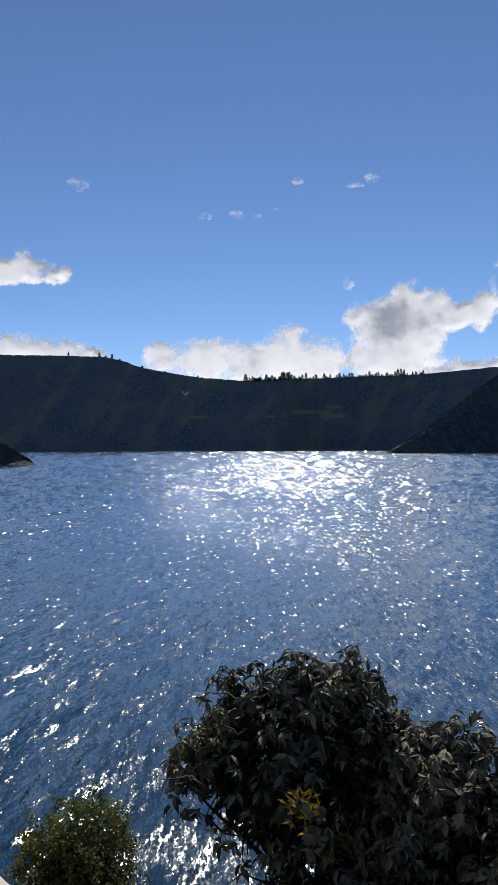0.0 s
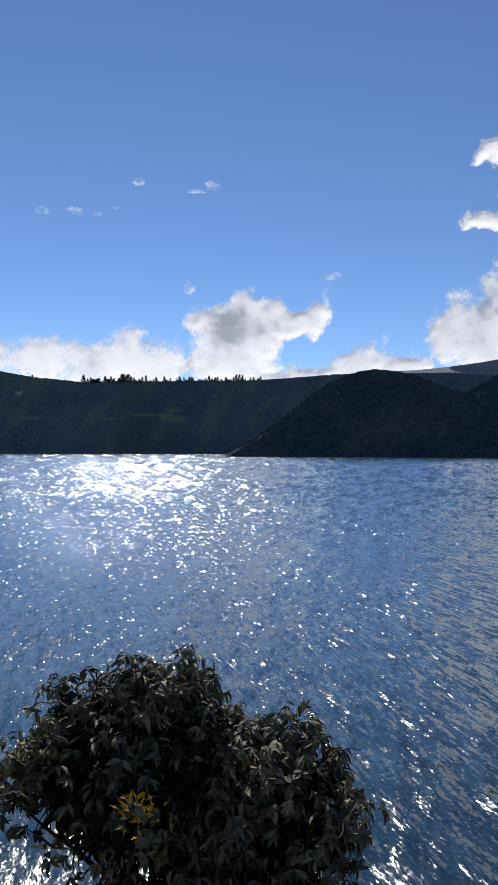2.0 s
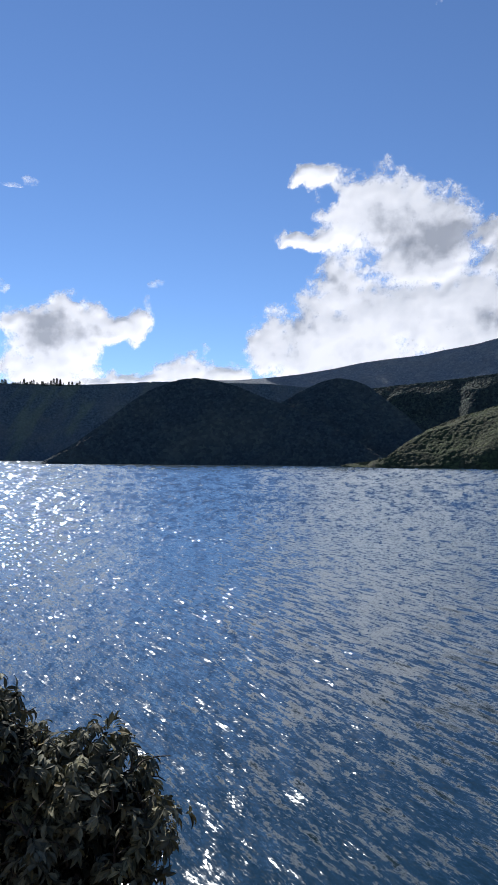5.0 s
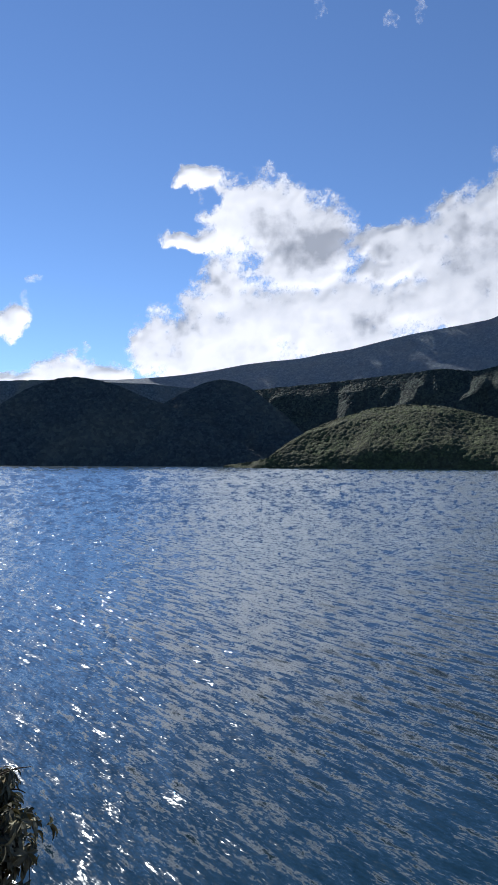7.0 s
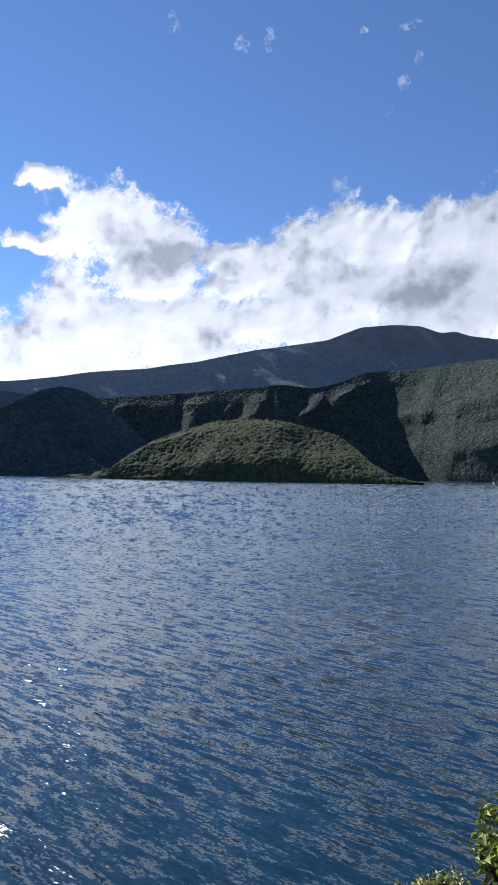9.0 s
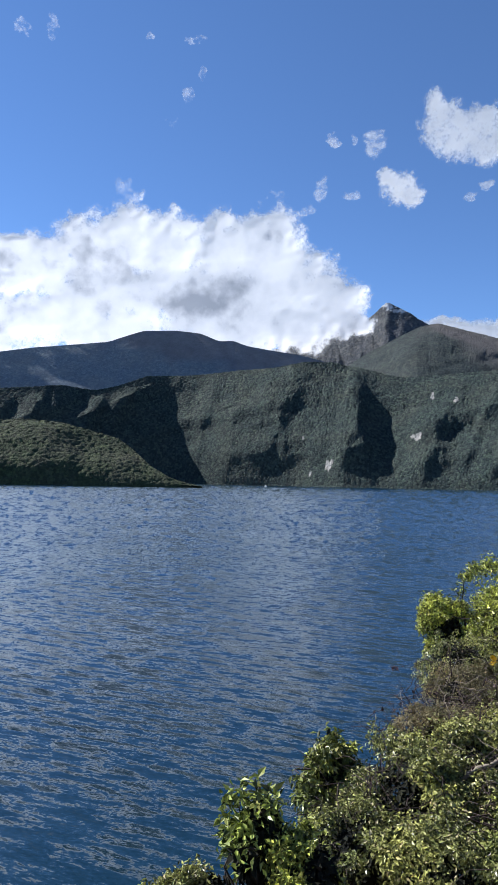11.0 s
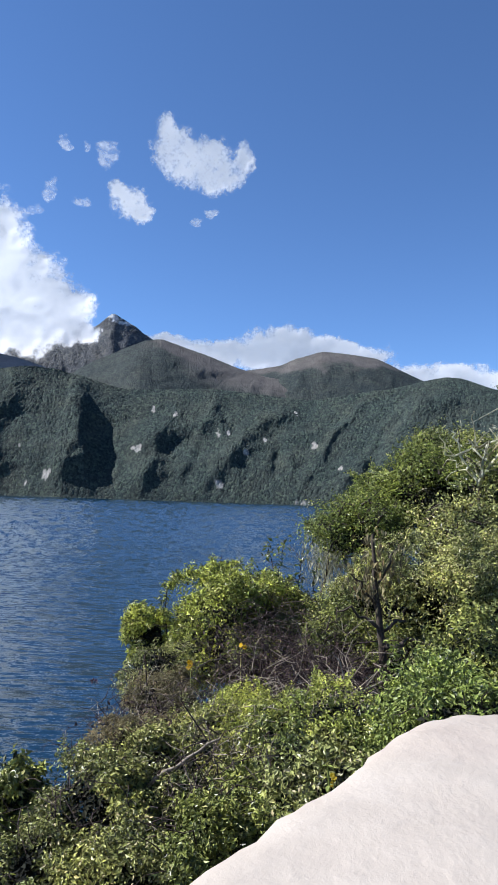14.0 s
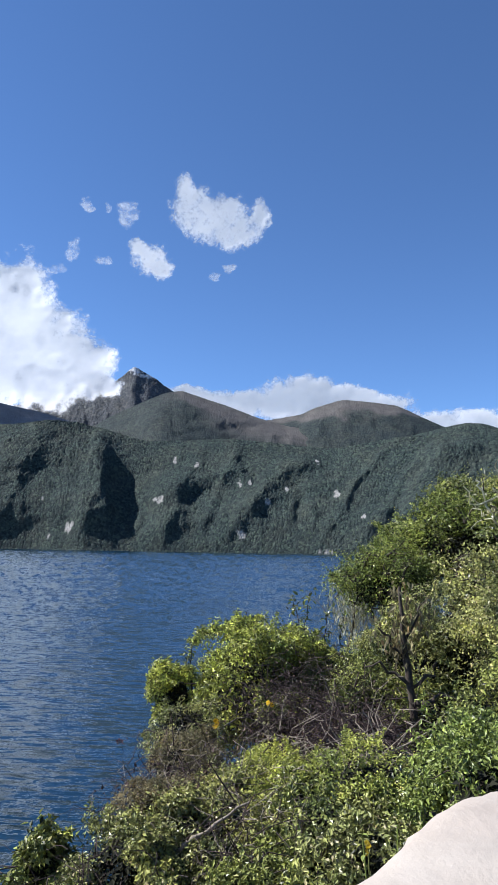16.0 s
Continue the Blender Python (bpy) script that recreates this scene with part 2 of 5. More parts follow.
def cloud_stuff(name, torn, full, most):
    m, t, b = material(name)
    p = where(t)
    dens = attribute(t, "vapour")
    wide = math_node(t, "MULTIPLY", math_node(t, "SUBTRACT", noise_at(t, p, 0.009, 6, 0.6), 0.5), 0.9)
    fine = math_node(t, "MULTIPLY", math_node(t, "SUBTRACT", noise_at(t, p, 0.045, 5, 0.6), 0.5), torn)
    body = math_node(t, "ADD", dens, math_node(t, "ADD", wide, fine))
    a = node(t, "ShaderNodeMapRange", [(0, body), (1, 0.0), (2, full), (3, 0.0), (4, most)])
    a.interpolation_type = "SMOOTHSTEP"
    # shade painted into the tone: the thicker the vapour, the greyer
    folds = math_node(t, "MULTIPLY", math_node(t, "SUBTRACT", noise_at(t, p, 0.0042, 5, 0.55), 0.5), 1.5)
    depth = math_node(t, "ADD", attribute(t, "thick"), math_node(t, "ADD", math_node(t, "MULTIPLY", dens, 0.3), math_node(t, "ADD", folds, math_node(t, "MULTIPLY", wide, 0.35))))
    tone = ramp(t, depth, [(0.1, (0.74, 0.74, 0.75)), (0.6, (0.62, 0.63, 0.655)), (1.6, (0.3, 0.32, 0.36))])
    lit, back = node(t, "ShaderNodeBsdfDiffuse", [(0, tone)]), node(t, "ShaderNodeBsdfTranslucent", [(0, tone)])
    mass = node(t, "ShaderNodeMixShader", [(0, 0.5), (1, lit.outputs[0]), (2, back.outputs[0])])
    # added emission in the same tone brightens the clouds
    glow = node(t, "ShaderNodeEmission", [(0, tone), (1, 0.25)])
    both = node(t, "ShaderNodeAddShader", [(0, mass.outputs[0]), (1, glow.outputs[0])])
    clear = node(t, "ShaderNodeBsdfTransparent")
    mix = node(t, "ShaderNodeMixShader", [(0, a.outputs[0]), (1, clear.outputs[0]), (2, both.outputs[0])])
    t.links.new(mix.outputs[0], t.nodes["Material Output"].inputs[0])
    return m


def plaster():
    m, t, b = material("cream_plaster")
    p = where(t)
    fine, wide, blot = noise_at(t, p, 60.0, 6, 0.7), noise_at(t, p, 9.0, 5, 0.6), noise_at(t, p, 3.0, 4)
    col = ramp(t, wide, [(0.3, (0.345, 0.298, 0.247)), (0.7, (0.41, 0.36, 0.305))])
    col = mixed(t, ramp(t, blot, [(0.5, (0, 0, 0)), (0.75, (0.6, 0.6, 0.6))]), col, (0.37, 0.295, 0.24))
    t.links.new(col, b.inputs["Base Color"])
    b.inputs["Roughness"].default_value = 0.85
    both = math_node(t, "ADD", fine, math_node(t, "MULTIPLY", wide, 2.5))
    swirl = node(t, "ShaderNodeVectorMath", [(0, p), (1, node(t, "ShaderNodeVectorMath", [(0, noise_at(t, p, 7.0, 3, 0.6, color=True)), ("Scale", 0.16)], op="SCALE").outputs[0])], op="ADD").outputs[0]
    trowel = noise_at(t, node(t, "ShaderNodeVectorMath", [(0, swirl), (1, (9.0, 40.0, 9.0))], op="MULTIPLY").outputs[0], 1.0, 3, 0.5)
    both = math_node(t, "ADD", both, math_node(t, "MULTIPLY", trowel, 0.7))
    relief(t, b, both, 0.38, 0.0045)
    return m


def soil():
    m, t, b = material("soil")
    n = noise_at(t, where(t), 6.0, 8, 0.7)
    t.links.new(ramp(t, n, [(0.3, (0.02, 0.016, 0.01)), (0.7, (0.075, 0.06, 0.035))]), b.inputs["Base Color"])
    b.inputs["Roughness"].default_value = 0.95
    relief(t, b, n, 0.8, 0.06)
    return m


WATER, PLASTER, SOIL = lake_water(), plaster(), soil()
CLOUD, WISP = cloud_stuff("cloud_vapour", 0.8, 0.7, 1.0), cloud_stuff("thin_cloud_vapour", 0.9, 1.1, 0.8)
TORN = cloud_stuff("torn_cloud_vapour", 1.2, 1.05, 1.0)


# ---- mesh helpers ----
def mesh_of(name, verts, faces, mat, flat=False, attrs=()):
    me = bpy.data.meshes.new(name)
    verts, faces = np.asarray(verts, np.float32).reshape(-1, 3), np.asarray(faces, np.int32)
    me.vertices.add(len(verts))
    me.vertices.foreach_set("co", verts.ravel())
    k = faces.shape[1]
    me.loops.add(faces.size)
    me.loops.foreach_set("vertex_index", faces.ravel())
    me.polygons.add(len(faces))
    me.polygons.foreach_set("loop_start", np.arange(0, faces.size, k, dtype=np.int32))
    me.polygons.foreach_set("use_smooth", np.full(len(faces), not flat))
    for key, values in attrs:
        me.attributes.new(key, "FLOAT", "POINT").data.foreach_set("value", np.asarray(values, np.float32).ravel())
    me.update(calc_edges=True)
    me.materials.append(mat)
    return me


def grid_faces(n, k, wrap=False):
    i = np.arange(n * k).reshape(n, k)
    if wrap:
        i = np.vstack([i, i[:1]])
    return np.stack([i[:-1, :-1], i[:-1, 1:], i[1:, 1:], i[1:, :-1]], -1).reshape(-1, 4)


def polar(az, dist, z):
    a = np.radians(az)
    return np.stack([np.sin(a) * dist, np.cos(a) * dist, z + 0 * dist], -1)


def part(name, me, parent, label=""):
    ob = new(name, me)
    ob.parent = parent
    return tagged(ob, label)


# ---- landforms ----
def landform(name, mat, skyline, near, far, step, rows, steep=0.85, spurs=(), rough=40.0, crown=(7.0, 3.0),
             back=0.5, rocks=(), bare=None, lean=0.0, broken=0.0, seed=1, label="", category="hill"):
    """A slope from its shore (near) up to its skyline (elevation in degrees) and down behind; far is its distance, or run over rise."""
    az = np.arange(skyline[0][0], skyline[-1][0] + 1e-6, step)
    el, dn = curve_at(az, skyline)[:, None], curve_at(az, near)[:, None]
    df = dn + np.maximum(8.0, far * (H + np.tan(np.radians(el)) * dn * 1.06)) if isinstance(far, float) else curve_at(az, far)[:, None]
    top = H + np.tan(np.radians(el)) * df
    s = np.concatenate([1 - (1 - np.linspace(0, 1, rows)) ** 1.7, 1 + np.linspace(0, 1, max(6, rows // 5))[1:] * back])[None, :]
    rise = np.where(s <= 1, np.clip(s, 0, 1) ** steep, 1 - (np.clip(s - 1, 0, None) / max(back, 0.01)) ** 1.3 * 1.05)
    z = np.where(top > 0, -1.5 + (top + 1.5) * rise, np.minimum(top, -1.5) + 0 * rise)
    A = az[:, None] + 0 * s
    D = dn + (df - dn) * s
    mid = np.clip(np.sin(np.pi * np.clip(s, 0, 1)) * 1.3, 0, 1)
    push = 0 * A
    wander = 0.8 * fbm(np.stack([A / 1.6, 2.2 * s + 0 * A, 0 * A + seed], -1), 4, seed + 31)
    for a0, lean, width, amount, s0, s1 in spurs:
        push = push + amount * np.exp(-((A + wander - a0 - lean * s) / width) ** 2) * smooth(s0 - 0.12, s0 + 0.05, s) * (1 - smooth(s1 - 0.1, s1 + 0.1, s))
    arc = np.radians(A) * dn
    run = (df - dn) * s
    Q = np.stack([(arc - lean * z) / 170.0, (run + z) / 2200.0 + 0 * A, 0 * A + seed], -1)
    push = push + rough * (1 - 2.4 * np.abs(fbm(Q, 3, seed, 0.45))) * mid
    Q = np.stack([(arc - 0.6 * lean * z) / 62.0, (run + z) / 1200.0 + 0 * A, 0 * A + seed + 4], -1)
    push = push + 0.45 * rough * (0.6 - np.abs(fbm(Q, 2, seed + 9, 0.45))) * mid
    P = polar(A, D - push * np.clip(mid * 1.4, 0, 1), z)
    if broken:
        knolls = (0.35 - np.abs(fbm(P / np.array([110.0, 110.0, 150.0]), 3, seed + 41, 0.5))) * broken * np.clip(mid * 1.6, 0, 1)
        P = P + polar(A, -0.75 + 0 * A, 0.65) * knolls[..., None]
    size, height = crown
    if height:
        lift = bumps(P / size, seed) * height + bumps(P / (size * 0.45), seed + 5) * height * 0.4 - height * 0.6
        hold = np.where(s < 0.02, 0.0, 1.0)
        dire = polar(A, -0.6 + 0 * A, 0.8)
        P = P + dire * (lift * hold)[..., None]
    rock = 0 * A
    E = np.degrees(np.arctan2(z - H, D))
    for a0, e0, ra, re in rocks:
        R = ((A - a0) / ra) ** 2 + ((E - e0) / re) ** 2
        rock = np.maximum(rock, smooth(0.1, 0.4, 0.75 - R + 1.4 * fbm(P / 14.0, 3, seed + 3)) * (R < 2.5))
    earth = 0 * A if bare is None else np.clip(bare(A, E, s, P), 0, 1)
    me = mesh_of(name, P, grid_faces(*A.shape), mat, attrs=[("rock", rock), ("bare", earth)])
    return tagged(new(name, me), label, category, kind="structure")


FAR_RIM = [(-60, 2585), (-20, 2585), (-12, 2545), (-6, 2535), (-3.2, 2535), (-0.4, 2780), (1.5, 2785), (5, 2778), (36, 2778)]   # how far off the rim stands
FAR_SKY = [(-60, 6), (-40, 7), (-25, 7.2), (-20, 7.3), (-17.3, 7.3), (-15.8, 7.05), (-14.2, 6.5), (-11.9, 6.1), (-9.6, 5.75), (-7.3, 5.6), (-5.5, 5.45),
           (-3.1, 5.6), (0.6, 5.65), (4.3, 5.75), (7, 5.75), (9.8, 5.9), (12.6, 6.1), (14.4, 6.25), (17, 6.3), (24, 6.2), (36, 5)]


def fields_and_lit_ribs(A, E, s, P):
    out = 0 * A
    for a0, e0, ra, re in ((-9.4, 2.5, 0.8, 0.14), (1.3, 2.6, 1.3, 0.22), (-0.2, 2.9, 2.2, 0.12), (-3.5, 2.55, 1.0, 0.1), (1.5, 3.3, 0.8, 0.12)):
        out = np.maximum(out, smooth(0.0, 0.5, 1 - ((A - a0) / ra) ** 2 - ((E - e0) / re) ** 2 + 0.8 * fbm(P / 40.0, 3, 7)))
    # sunlit faces of diagonal ribs, painted in with the pale field colour
    lit_ribs = fbm(np.stack([A * 0.9 - E * 0.55, E * 0.35, 0 * A], -1), 4, 19)
    return np.maximum(out * 0.8, 0.3 * smooth(0.0, 0.5, lit_ribs))


# distance haze is put into these slope colours as blue and paleness
HAZY_FIELDS = wooded("hazy_shaded_slope_with_fields", (0.03, 0.043, 0.054), (0.1, 0.125, 0.138), (0.13, 0.135, 0.13), bare=(0.27, 0.29, 0.13), scale=0.6, crowns=0.3, vary=0.25, lift=0.8)
landform("crater_wall_far", HAZY_FIELDS, FAR_SKY, [(-60, 2300), (-3.2, 2350), (-0.4, 2600), (36, 2600)], FAR_RIM, 0.14, 60, steep=1.0, rough=8,
         spurs=[(-20, 3, 1.5, 16, 0, .9), (-13, 3.5, 1.2, 14, 0, .8), (-16.5, 4, 0.9, -13, 0, .8), (-9, 4, 1.0, 10, 0, .8), (-3.5, -3, 1.4, 20, 0, .6), (6, 2, 1.5, -20, 0, .9)], bare=fields_and_lit_ribs, crown=(9, 5), seed=11, lean=-0.6,
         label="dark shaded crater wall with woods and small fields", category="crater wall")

WALL_SKY = [(28, 5.0), (31, 5.6), (34, 6.0), (37.5, 6.3), (40.3, 6.6), (44, 6.97), (47.2, 7.34), (50, 7.05), (51.8, 7.5), (54.1, 8.4), (57.2, 8.5), (59.9, 8.8), (61.5, 9.05),
            (64.4, 9.3), (67.1, 9.83), (69.4, 9.77), (70.4, 9.5), (71.3, 9.4), (73.6, 8.77), (75, 8.5), (78.3, 8.73), (82, 8.9), (84.8, 8.7), (87.5, 8.4), (90, 8.2),
            (92.1, 8.5), (95.1, 9.04), (97.8, 9.26), (100.9, 9.4), (104.3, 8.72), (107, 8.4), (114, 8.5)]
landform("crater_wall", WOOD_WALL, WALL_SKY, [(28, 2200), (40, 2120), (46, 2080), (50, 2115), (54, 2165), (56, 2170), (58, 2125), (60, 2065), (66, 1960), (70, 1860), (84, 1750), (92, 1700), (120, 1500), (175, 1200)],
         [(28, 2330), (40, 2250), (46, 2220), (50, 2265), (54, 2325), (56, 2345), (58, 2315), (60, 2270), (66, 2155), (70, 2165), (92, 2020), (120, 1850), (175, 1500)], 0.065, 130,
         spurs=[(70.3, 0.6, 0.9, 32, .1, 1.0), (76.4, 1.0, 1.2, 25, 0, .6), (80.6, 9.0, 1.2, 26, 0, .8), (87.2, 2.0, 0.6, -16, .2, .45),
                (62.5, 2.0, 2.2, 20, 0, 1.0), (47.5, 3, .8, 30, 0, .9), (50.5, 2, .8, 24, 0, .9), (43, 3, .9, 24, 0, .9), (39, 2, .9, 22, 0, .9), (74.0, -1.2, 1.3, -30, 0, .6), (72.0, -1.2, .7, 22, 0, .6), (96, 4, 1.4, 35, 0, .9),
                (76.5, 3, .5, 6, 0, .9), (79.0, 4, .5, 9, 0, .8), (84.5, -3, .6, 9, 0, .8), (88.8, 6, .55, 12, 0, .95), (92.0, 7, .6, 12, 0, .95), (94.5, 5, .6, 10, .1, .9),
                (66, -2, .6, 5, 0, .9), (63.5, 3, .6, 5, 0, .9), (68, 2, .5, 5, 0, .8), (98.5, 3, .7, 13, 0, 1.0), (60.5, 2, .5, 6, 0, .9), (57.5, 2, .5, 6, 0, .9)],
         rough=12, lean=0.4, broken=17.0, crown=(6.5, 5.5), seed=21,
         rocks=[(76.05, 3.7, 0.47, 0.31), (82.7, 1, 0.39, 0.58), (82.5, 5.2, 0.27, 0.43), (83.4, 5.4, 0.23, 0.31), (84.9, 3.7, 0.27, 0.31), (84.2, 3.4, 0.23, 0.27), (77.2, 7.1, 0.2, 0.31), (69, 1.3, 0.47, 0.47), (90.5, 4.5, 0.35, 0.31), (88.9, 7, 0.23, 0.23), (66.9, 3.6, 0.16, 0.23), (79, 6.6, 0.2, 0.23), (86.4, 4.9, 0.23, 0.23), (67.6, 0.8, 0.31, 0.23), (92.6, 2.6, 0.23, 0.27), (90.5, -.2, 3.5, .12)],
         label="steep wooded crater wall with pale rock scars", category="crater wall")


def bare_a(A, E, s, P):
    return smooth(-0.4, 0.9, (A - 77.6) * 0.35 + (E - 11.3) * 0.6 + 1.2 * fbm(P / 160.0, 4, 3)) * smooth(0.6, 0.95, s)


def bare_b(A, E, s, P):
    return smooth(-0.3, 0.6, (E - 10.7) * 0.9 + 1.3 * fbm(P / 130.0, 4, 5))


def bare_m(A, E, s, P):
    return 0.8 * smooth(-0.3, 0.8, (E - 10.3) * 0.6 + (A - 53) * 0.09 + 1.1 * fbm(P / 220.0, 4, 8))


landform("mountain", HAZY_PARAMO, [(10, 5.5), (13.5, 6.05), (17.2, 6.45), (20.9, 6.5), (23.6, 6.7), (26.3, 7), (28.9, 7.4), (31.4, 7.9), (33.4, 8.15), (36.1, 8.4), (37.9, 8.76),
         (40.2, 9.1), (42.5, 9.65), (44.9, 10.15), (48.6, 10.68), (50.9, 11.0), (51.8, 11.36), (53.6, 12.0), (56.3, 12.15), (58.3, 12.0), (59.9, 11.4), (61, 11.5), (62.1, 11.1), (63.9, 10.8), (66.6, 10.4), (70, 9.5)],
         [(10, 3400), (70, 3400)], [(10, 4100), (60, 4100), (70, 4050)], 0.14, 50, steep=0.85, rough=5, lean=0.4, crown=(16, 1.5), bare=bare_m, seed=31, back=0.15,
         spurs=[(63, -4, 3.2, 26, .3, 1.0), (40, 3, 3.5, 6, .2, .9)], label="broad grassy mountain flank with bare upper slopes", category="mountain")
landform("volcano", VOLCANO, [(58, 9.5), (63.9, 10.7), (66.6, 11.3), (68.4, 11.76), (70.5, 12.4), (71.8, 13.0), (72.8, 13.8), (73.3, 14.35), (73.7, 14.6), (74.2, 14.1), (74.5, 14.15), (74.9, 13.8), (75.4, 13.65), (76.1, 13.1), (78, 12), (82, 10), (86, 9)],
         [(58, 3950), (86, 3950)], [(58, 4600), (86, 4600)], 0.08, 50, steep=1.0, rough=34, broken=30.0, crown=(18, 6), back=0.1, seed=41,
         rocks=[(73.7, 14.2, .7, .45), (74.6, 13.8, .6, .2)], label="jagged grey volcano peak with a little snow", category="mountain")
landform("hill_near_peak", HILL, [(66, 8.5), (70.4, 9.45), (71.5, 10.2), (72.6, 10.8), (74.5, 11.75), (76.3, 12.55), (77.6, 12.75), (79.1, 12.3), (81.5, 11.6), (83.8, 10.75), (86.1, 10.1), (90, 9.5), (95, 8.5)],
         [(66, 2350), (95, 2250)], [(66, 3300), (95, 3300)], 0.1, 50, steep=0.95, rough=20, lean=0.5, broken=16.0, crown=(10, 4), bare=bare_a, seed=51, back=0.2,
         spurs=[(77.8, -3, 1.3, 45, .3, 1.0), (81, 2, 1.5, -30, .2, .9)], label="rounded hill with dry brown grass on top", category="hill")
landform("hill_brown", HILL, [(82, 9.8), (84.4, 10.47), (87.6, 11.01), (88.5, 11.49), (90.9, 12.2), (93.2, 11.99), (95.5, 11.62), (97.3, 10.7), (99.1, 9.83), (102, 9)],
         [(82, 2500), (102, 2500)], [(82, 3500), (102, 3500)], 0.1, 50, steep=0.95, rough=20, lean=0.5, broken=16.0, crown=(10, 4), bare=bare_b, seed=61, back=0.2,
         spurs=[(90, -2, 1.5, 40, .2, 1.0)], label="flat-topped brown grassy hill with dark woods below", category="hill")
landform("hill_green", WOOD_WALL, [(95, 8.9), (97.8, 9.48), (99.6, 9.92), (100.9, 10.12), (102.2, 9.96), (104.3, 9.16), (107, 8.6), (115, 8), (130, 6)],
         [(95, 2050), (130, 1950)], [(95, 2450), (130, 2400)], 0.1, 50, rough=26, lean=0.4, broken=24.0, crown=(7, 4), seed=71, back=0.3, label="green wooded knoll behind the crater rim", category="hill")
landform("island_dome", WOOD_SHADED, [(5.2, -0.6), (5.9, -0.28), (7.5, .75), (8.0, 1.0), (10.7, 3.0), (11.6, 3.75), (12.6, 4.55), (14.2, 5.6), (16.2, 6.4), (17.9, 6.65), (19.7, 6.4), (21.4, 5.95), (23.5, 5.05), (25, 4.6), (27, 3.9), (30, 2.2), (33, 0.4), (34.5, -0.6)],
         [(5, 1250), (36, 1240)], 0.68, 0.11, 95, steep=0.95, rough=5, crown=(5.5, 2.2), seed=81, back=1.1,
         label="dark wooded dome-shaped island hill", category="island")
landform("island_dome_small", WOOD_SHADED, [(21.5, -0.6), (23, 3.2), (25, 4.75), (26.5, 5.6), (28.2, 6.4), (29.5, 6.68), (30.7, 6.5), (31.9, 6.05), (33.0, 5.2), (34.9, 3.7), (36.3, 2.3), (37.6, 1.0), (38.5, -0.6)],
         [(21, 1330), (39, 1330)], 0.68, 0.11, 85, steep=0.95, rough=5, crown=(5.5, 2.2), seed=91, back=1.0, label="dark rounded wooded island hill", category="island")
landform("island_low", WOOD_ISLE, [(29.8, -0.62), (30.6, -0.3), (33.2, 0.05), (34.5, 1.1), (36.3, 2.3), (39.0, 3.42), (41.7, 4.25), (44.5, 4.55), (47.3, 4.38), (50.1, 3.72), (51.9, 3.25), (53.2, 2.3), (54.6, 1.0), (56.4, 0.0), (57.6, -0.3), (58.35, -0.56), (58.8, -0.7)],
         [(29, 1100), (33, 960), (46, 930), (59, 948)], 1.3, 0.11, 100, steep=0.85, rough=9, broken=14.0, crown=(5.0, 3.6), seed=101, back=1.0,
         label="low rounded island with sunlit green scrub", category="island")
landform("headland", WOOD_SHADED, [(-60, 5), (-40, 3.2), (-30, 1.7), (-25, .42), (-23.8, -.25), (-22.7, -1.0), (-22.2, -1.5)], [(-60, 300), (-22, 394)], 0.9, 0.2, 40,
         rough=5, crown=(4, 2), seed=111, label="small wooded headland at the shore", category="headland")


# ---- lake, ground ----
def lake():
    az = np.concatenate([np.arange(-70, -30, 2.0), np.arange(-30, 125, 1.0), np.arange(125, 291, 3.0)])
    r = np.concatenate([[2.0], 4.0 * 1.05 ** np.arange(0, 147)])
    A, R = np.meshgrid(az, r, indexing="ij")
    P = polar(A, R, 0.0)
    a = radians(14.0)
    u, v = P[..., 0] * math.cos(a) - P[..., 1] * math.sin(a), P[..., 0] * math.sin(a) + P[..., 1] * math.cos(a)
    fade = np.clip(1 - R / 140.0, 0, 1)
    P[..., 2] = fade * (0.035 * fbm(np.stack([u / 1.6, v / 5.0, 0 * u], -1), 2, 5) + 0.03 * fbm(np.stack([u / 5.0, v / 9.0, 0 * u + 3], -1), 2, 6))
    tagged(new("water", mesh_of("water", P, grid_faces(*A.shape), WATER)), "dark blue rippled lake with sun glitter", "lake", kind="structure")


def shore_reach(az):
    """How far out the bank reaches before it meets the lake."""
    return np.interp(az, [-180, -120, -90, -60, -30, 0, 30, 60, 75, 85, 92, 100, 108, 118, 130, 180],
                     [4900, 4900, 80, 20, 9, 8.0, 7.5, 8.0, 10, 13, 18, 25, 40, 90, 4900, 4900])


def bank_height(x, y):
    """The bank outside the parapet: earth falling to the lake."""
    r, az = np.hypot(x, y), np.degrees(np.arctan2(x, y))
    reach = shore_reach(az)
    q = r / reach
    z = 7.35 - 0.9 * smooth(1.0, 4.0, r) - 6.45 * np.clip(q, 0, 1) ** 3.0
    z = np.where(q > 1, np.maximum(-14.0, -9.0 * (q - 1)), z)
    land = np.where(reach > 4000, 7.2 + 0.02 * np.clip(r - 6, 0, 1500), z)
    return land + 0.12 * np.clip(r / 3, 0, 1) * (q < 1.2) * fbm(np.stack([x * 0.7, y * 0.7, 0 * x], -1), 3, 4)


def ground():
    az, r = np.arange(-180, 180.1, 2.0), 0.25 * 1.062 ** np.arange(0, 165)
    A, R = np.meshgrid(az, r, indexing="ij")
    P = polar(A, R, 0.0)
    P[..., 2] = bank_height(P[..., 0], P[..., 1])
    tagged(new("ground", mesh_of("ground", P, grid_faces(*A.shape), SOIL)), "dark earth bank falling to the lake", "ground", kind="structure")


lake()
ground()


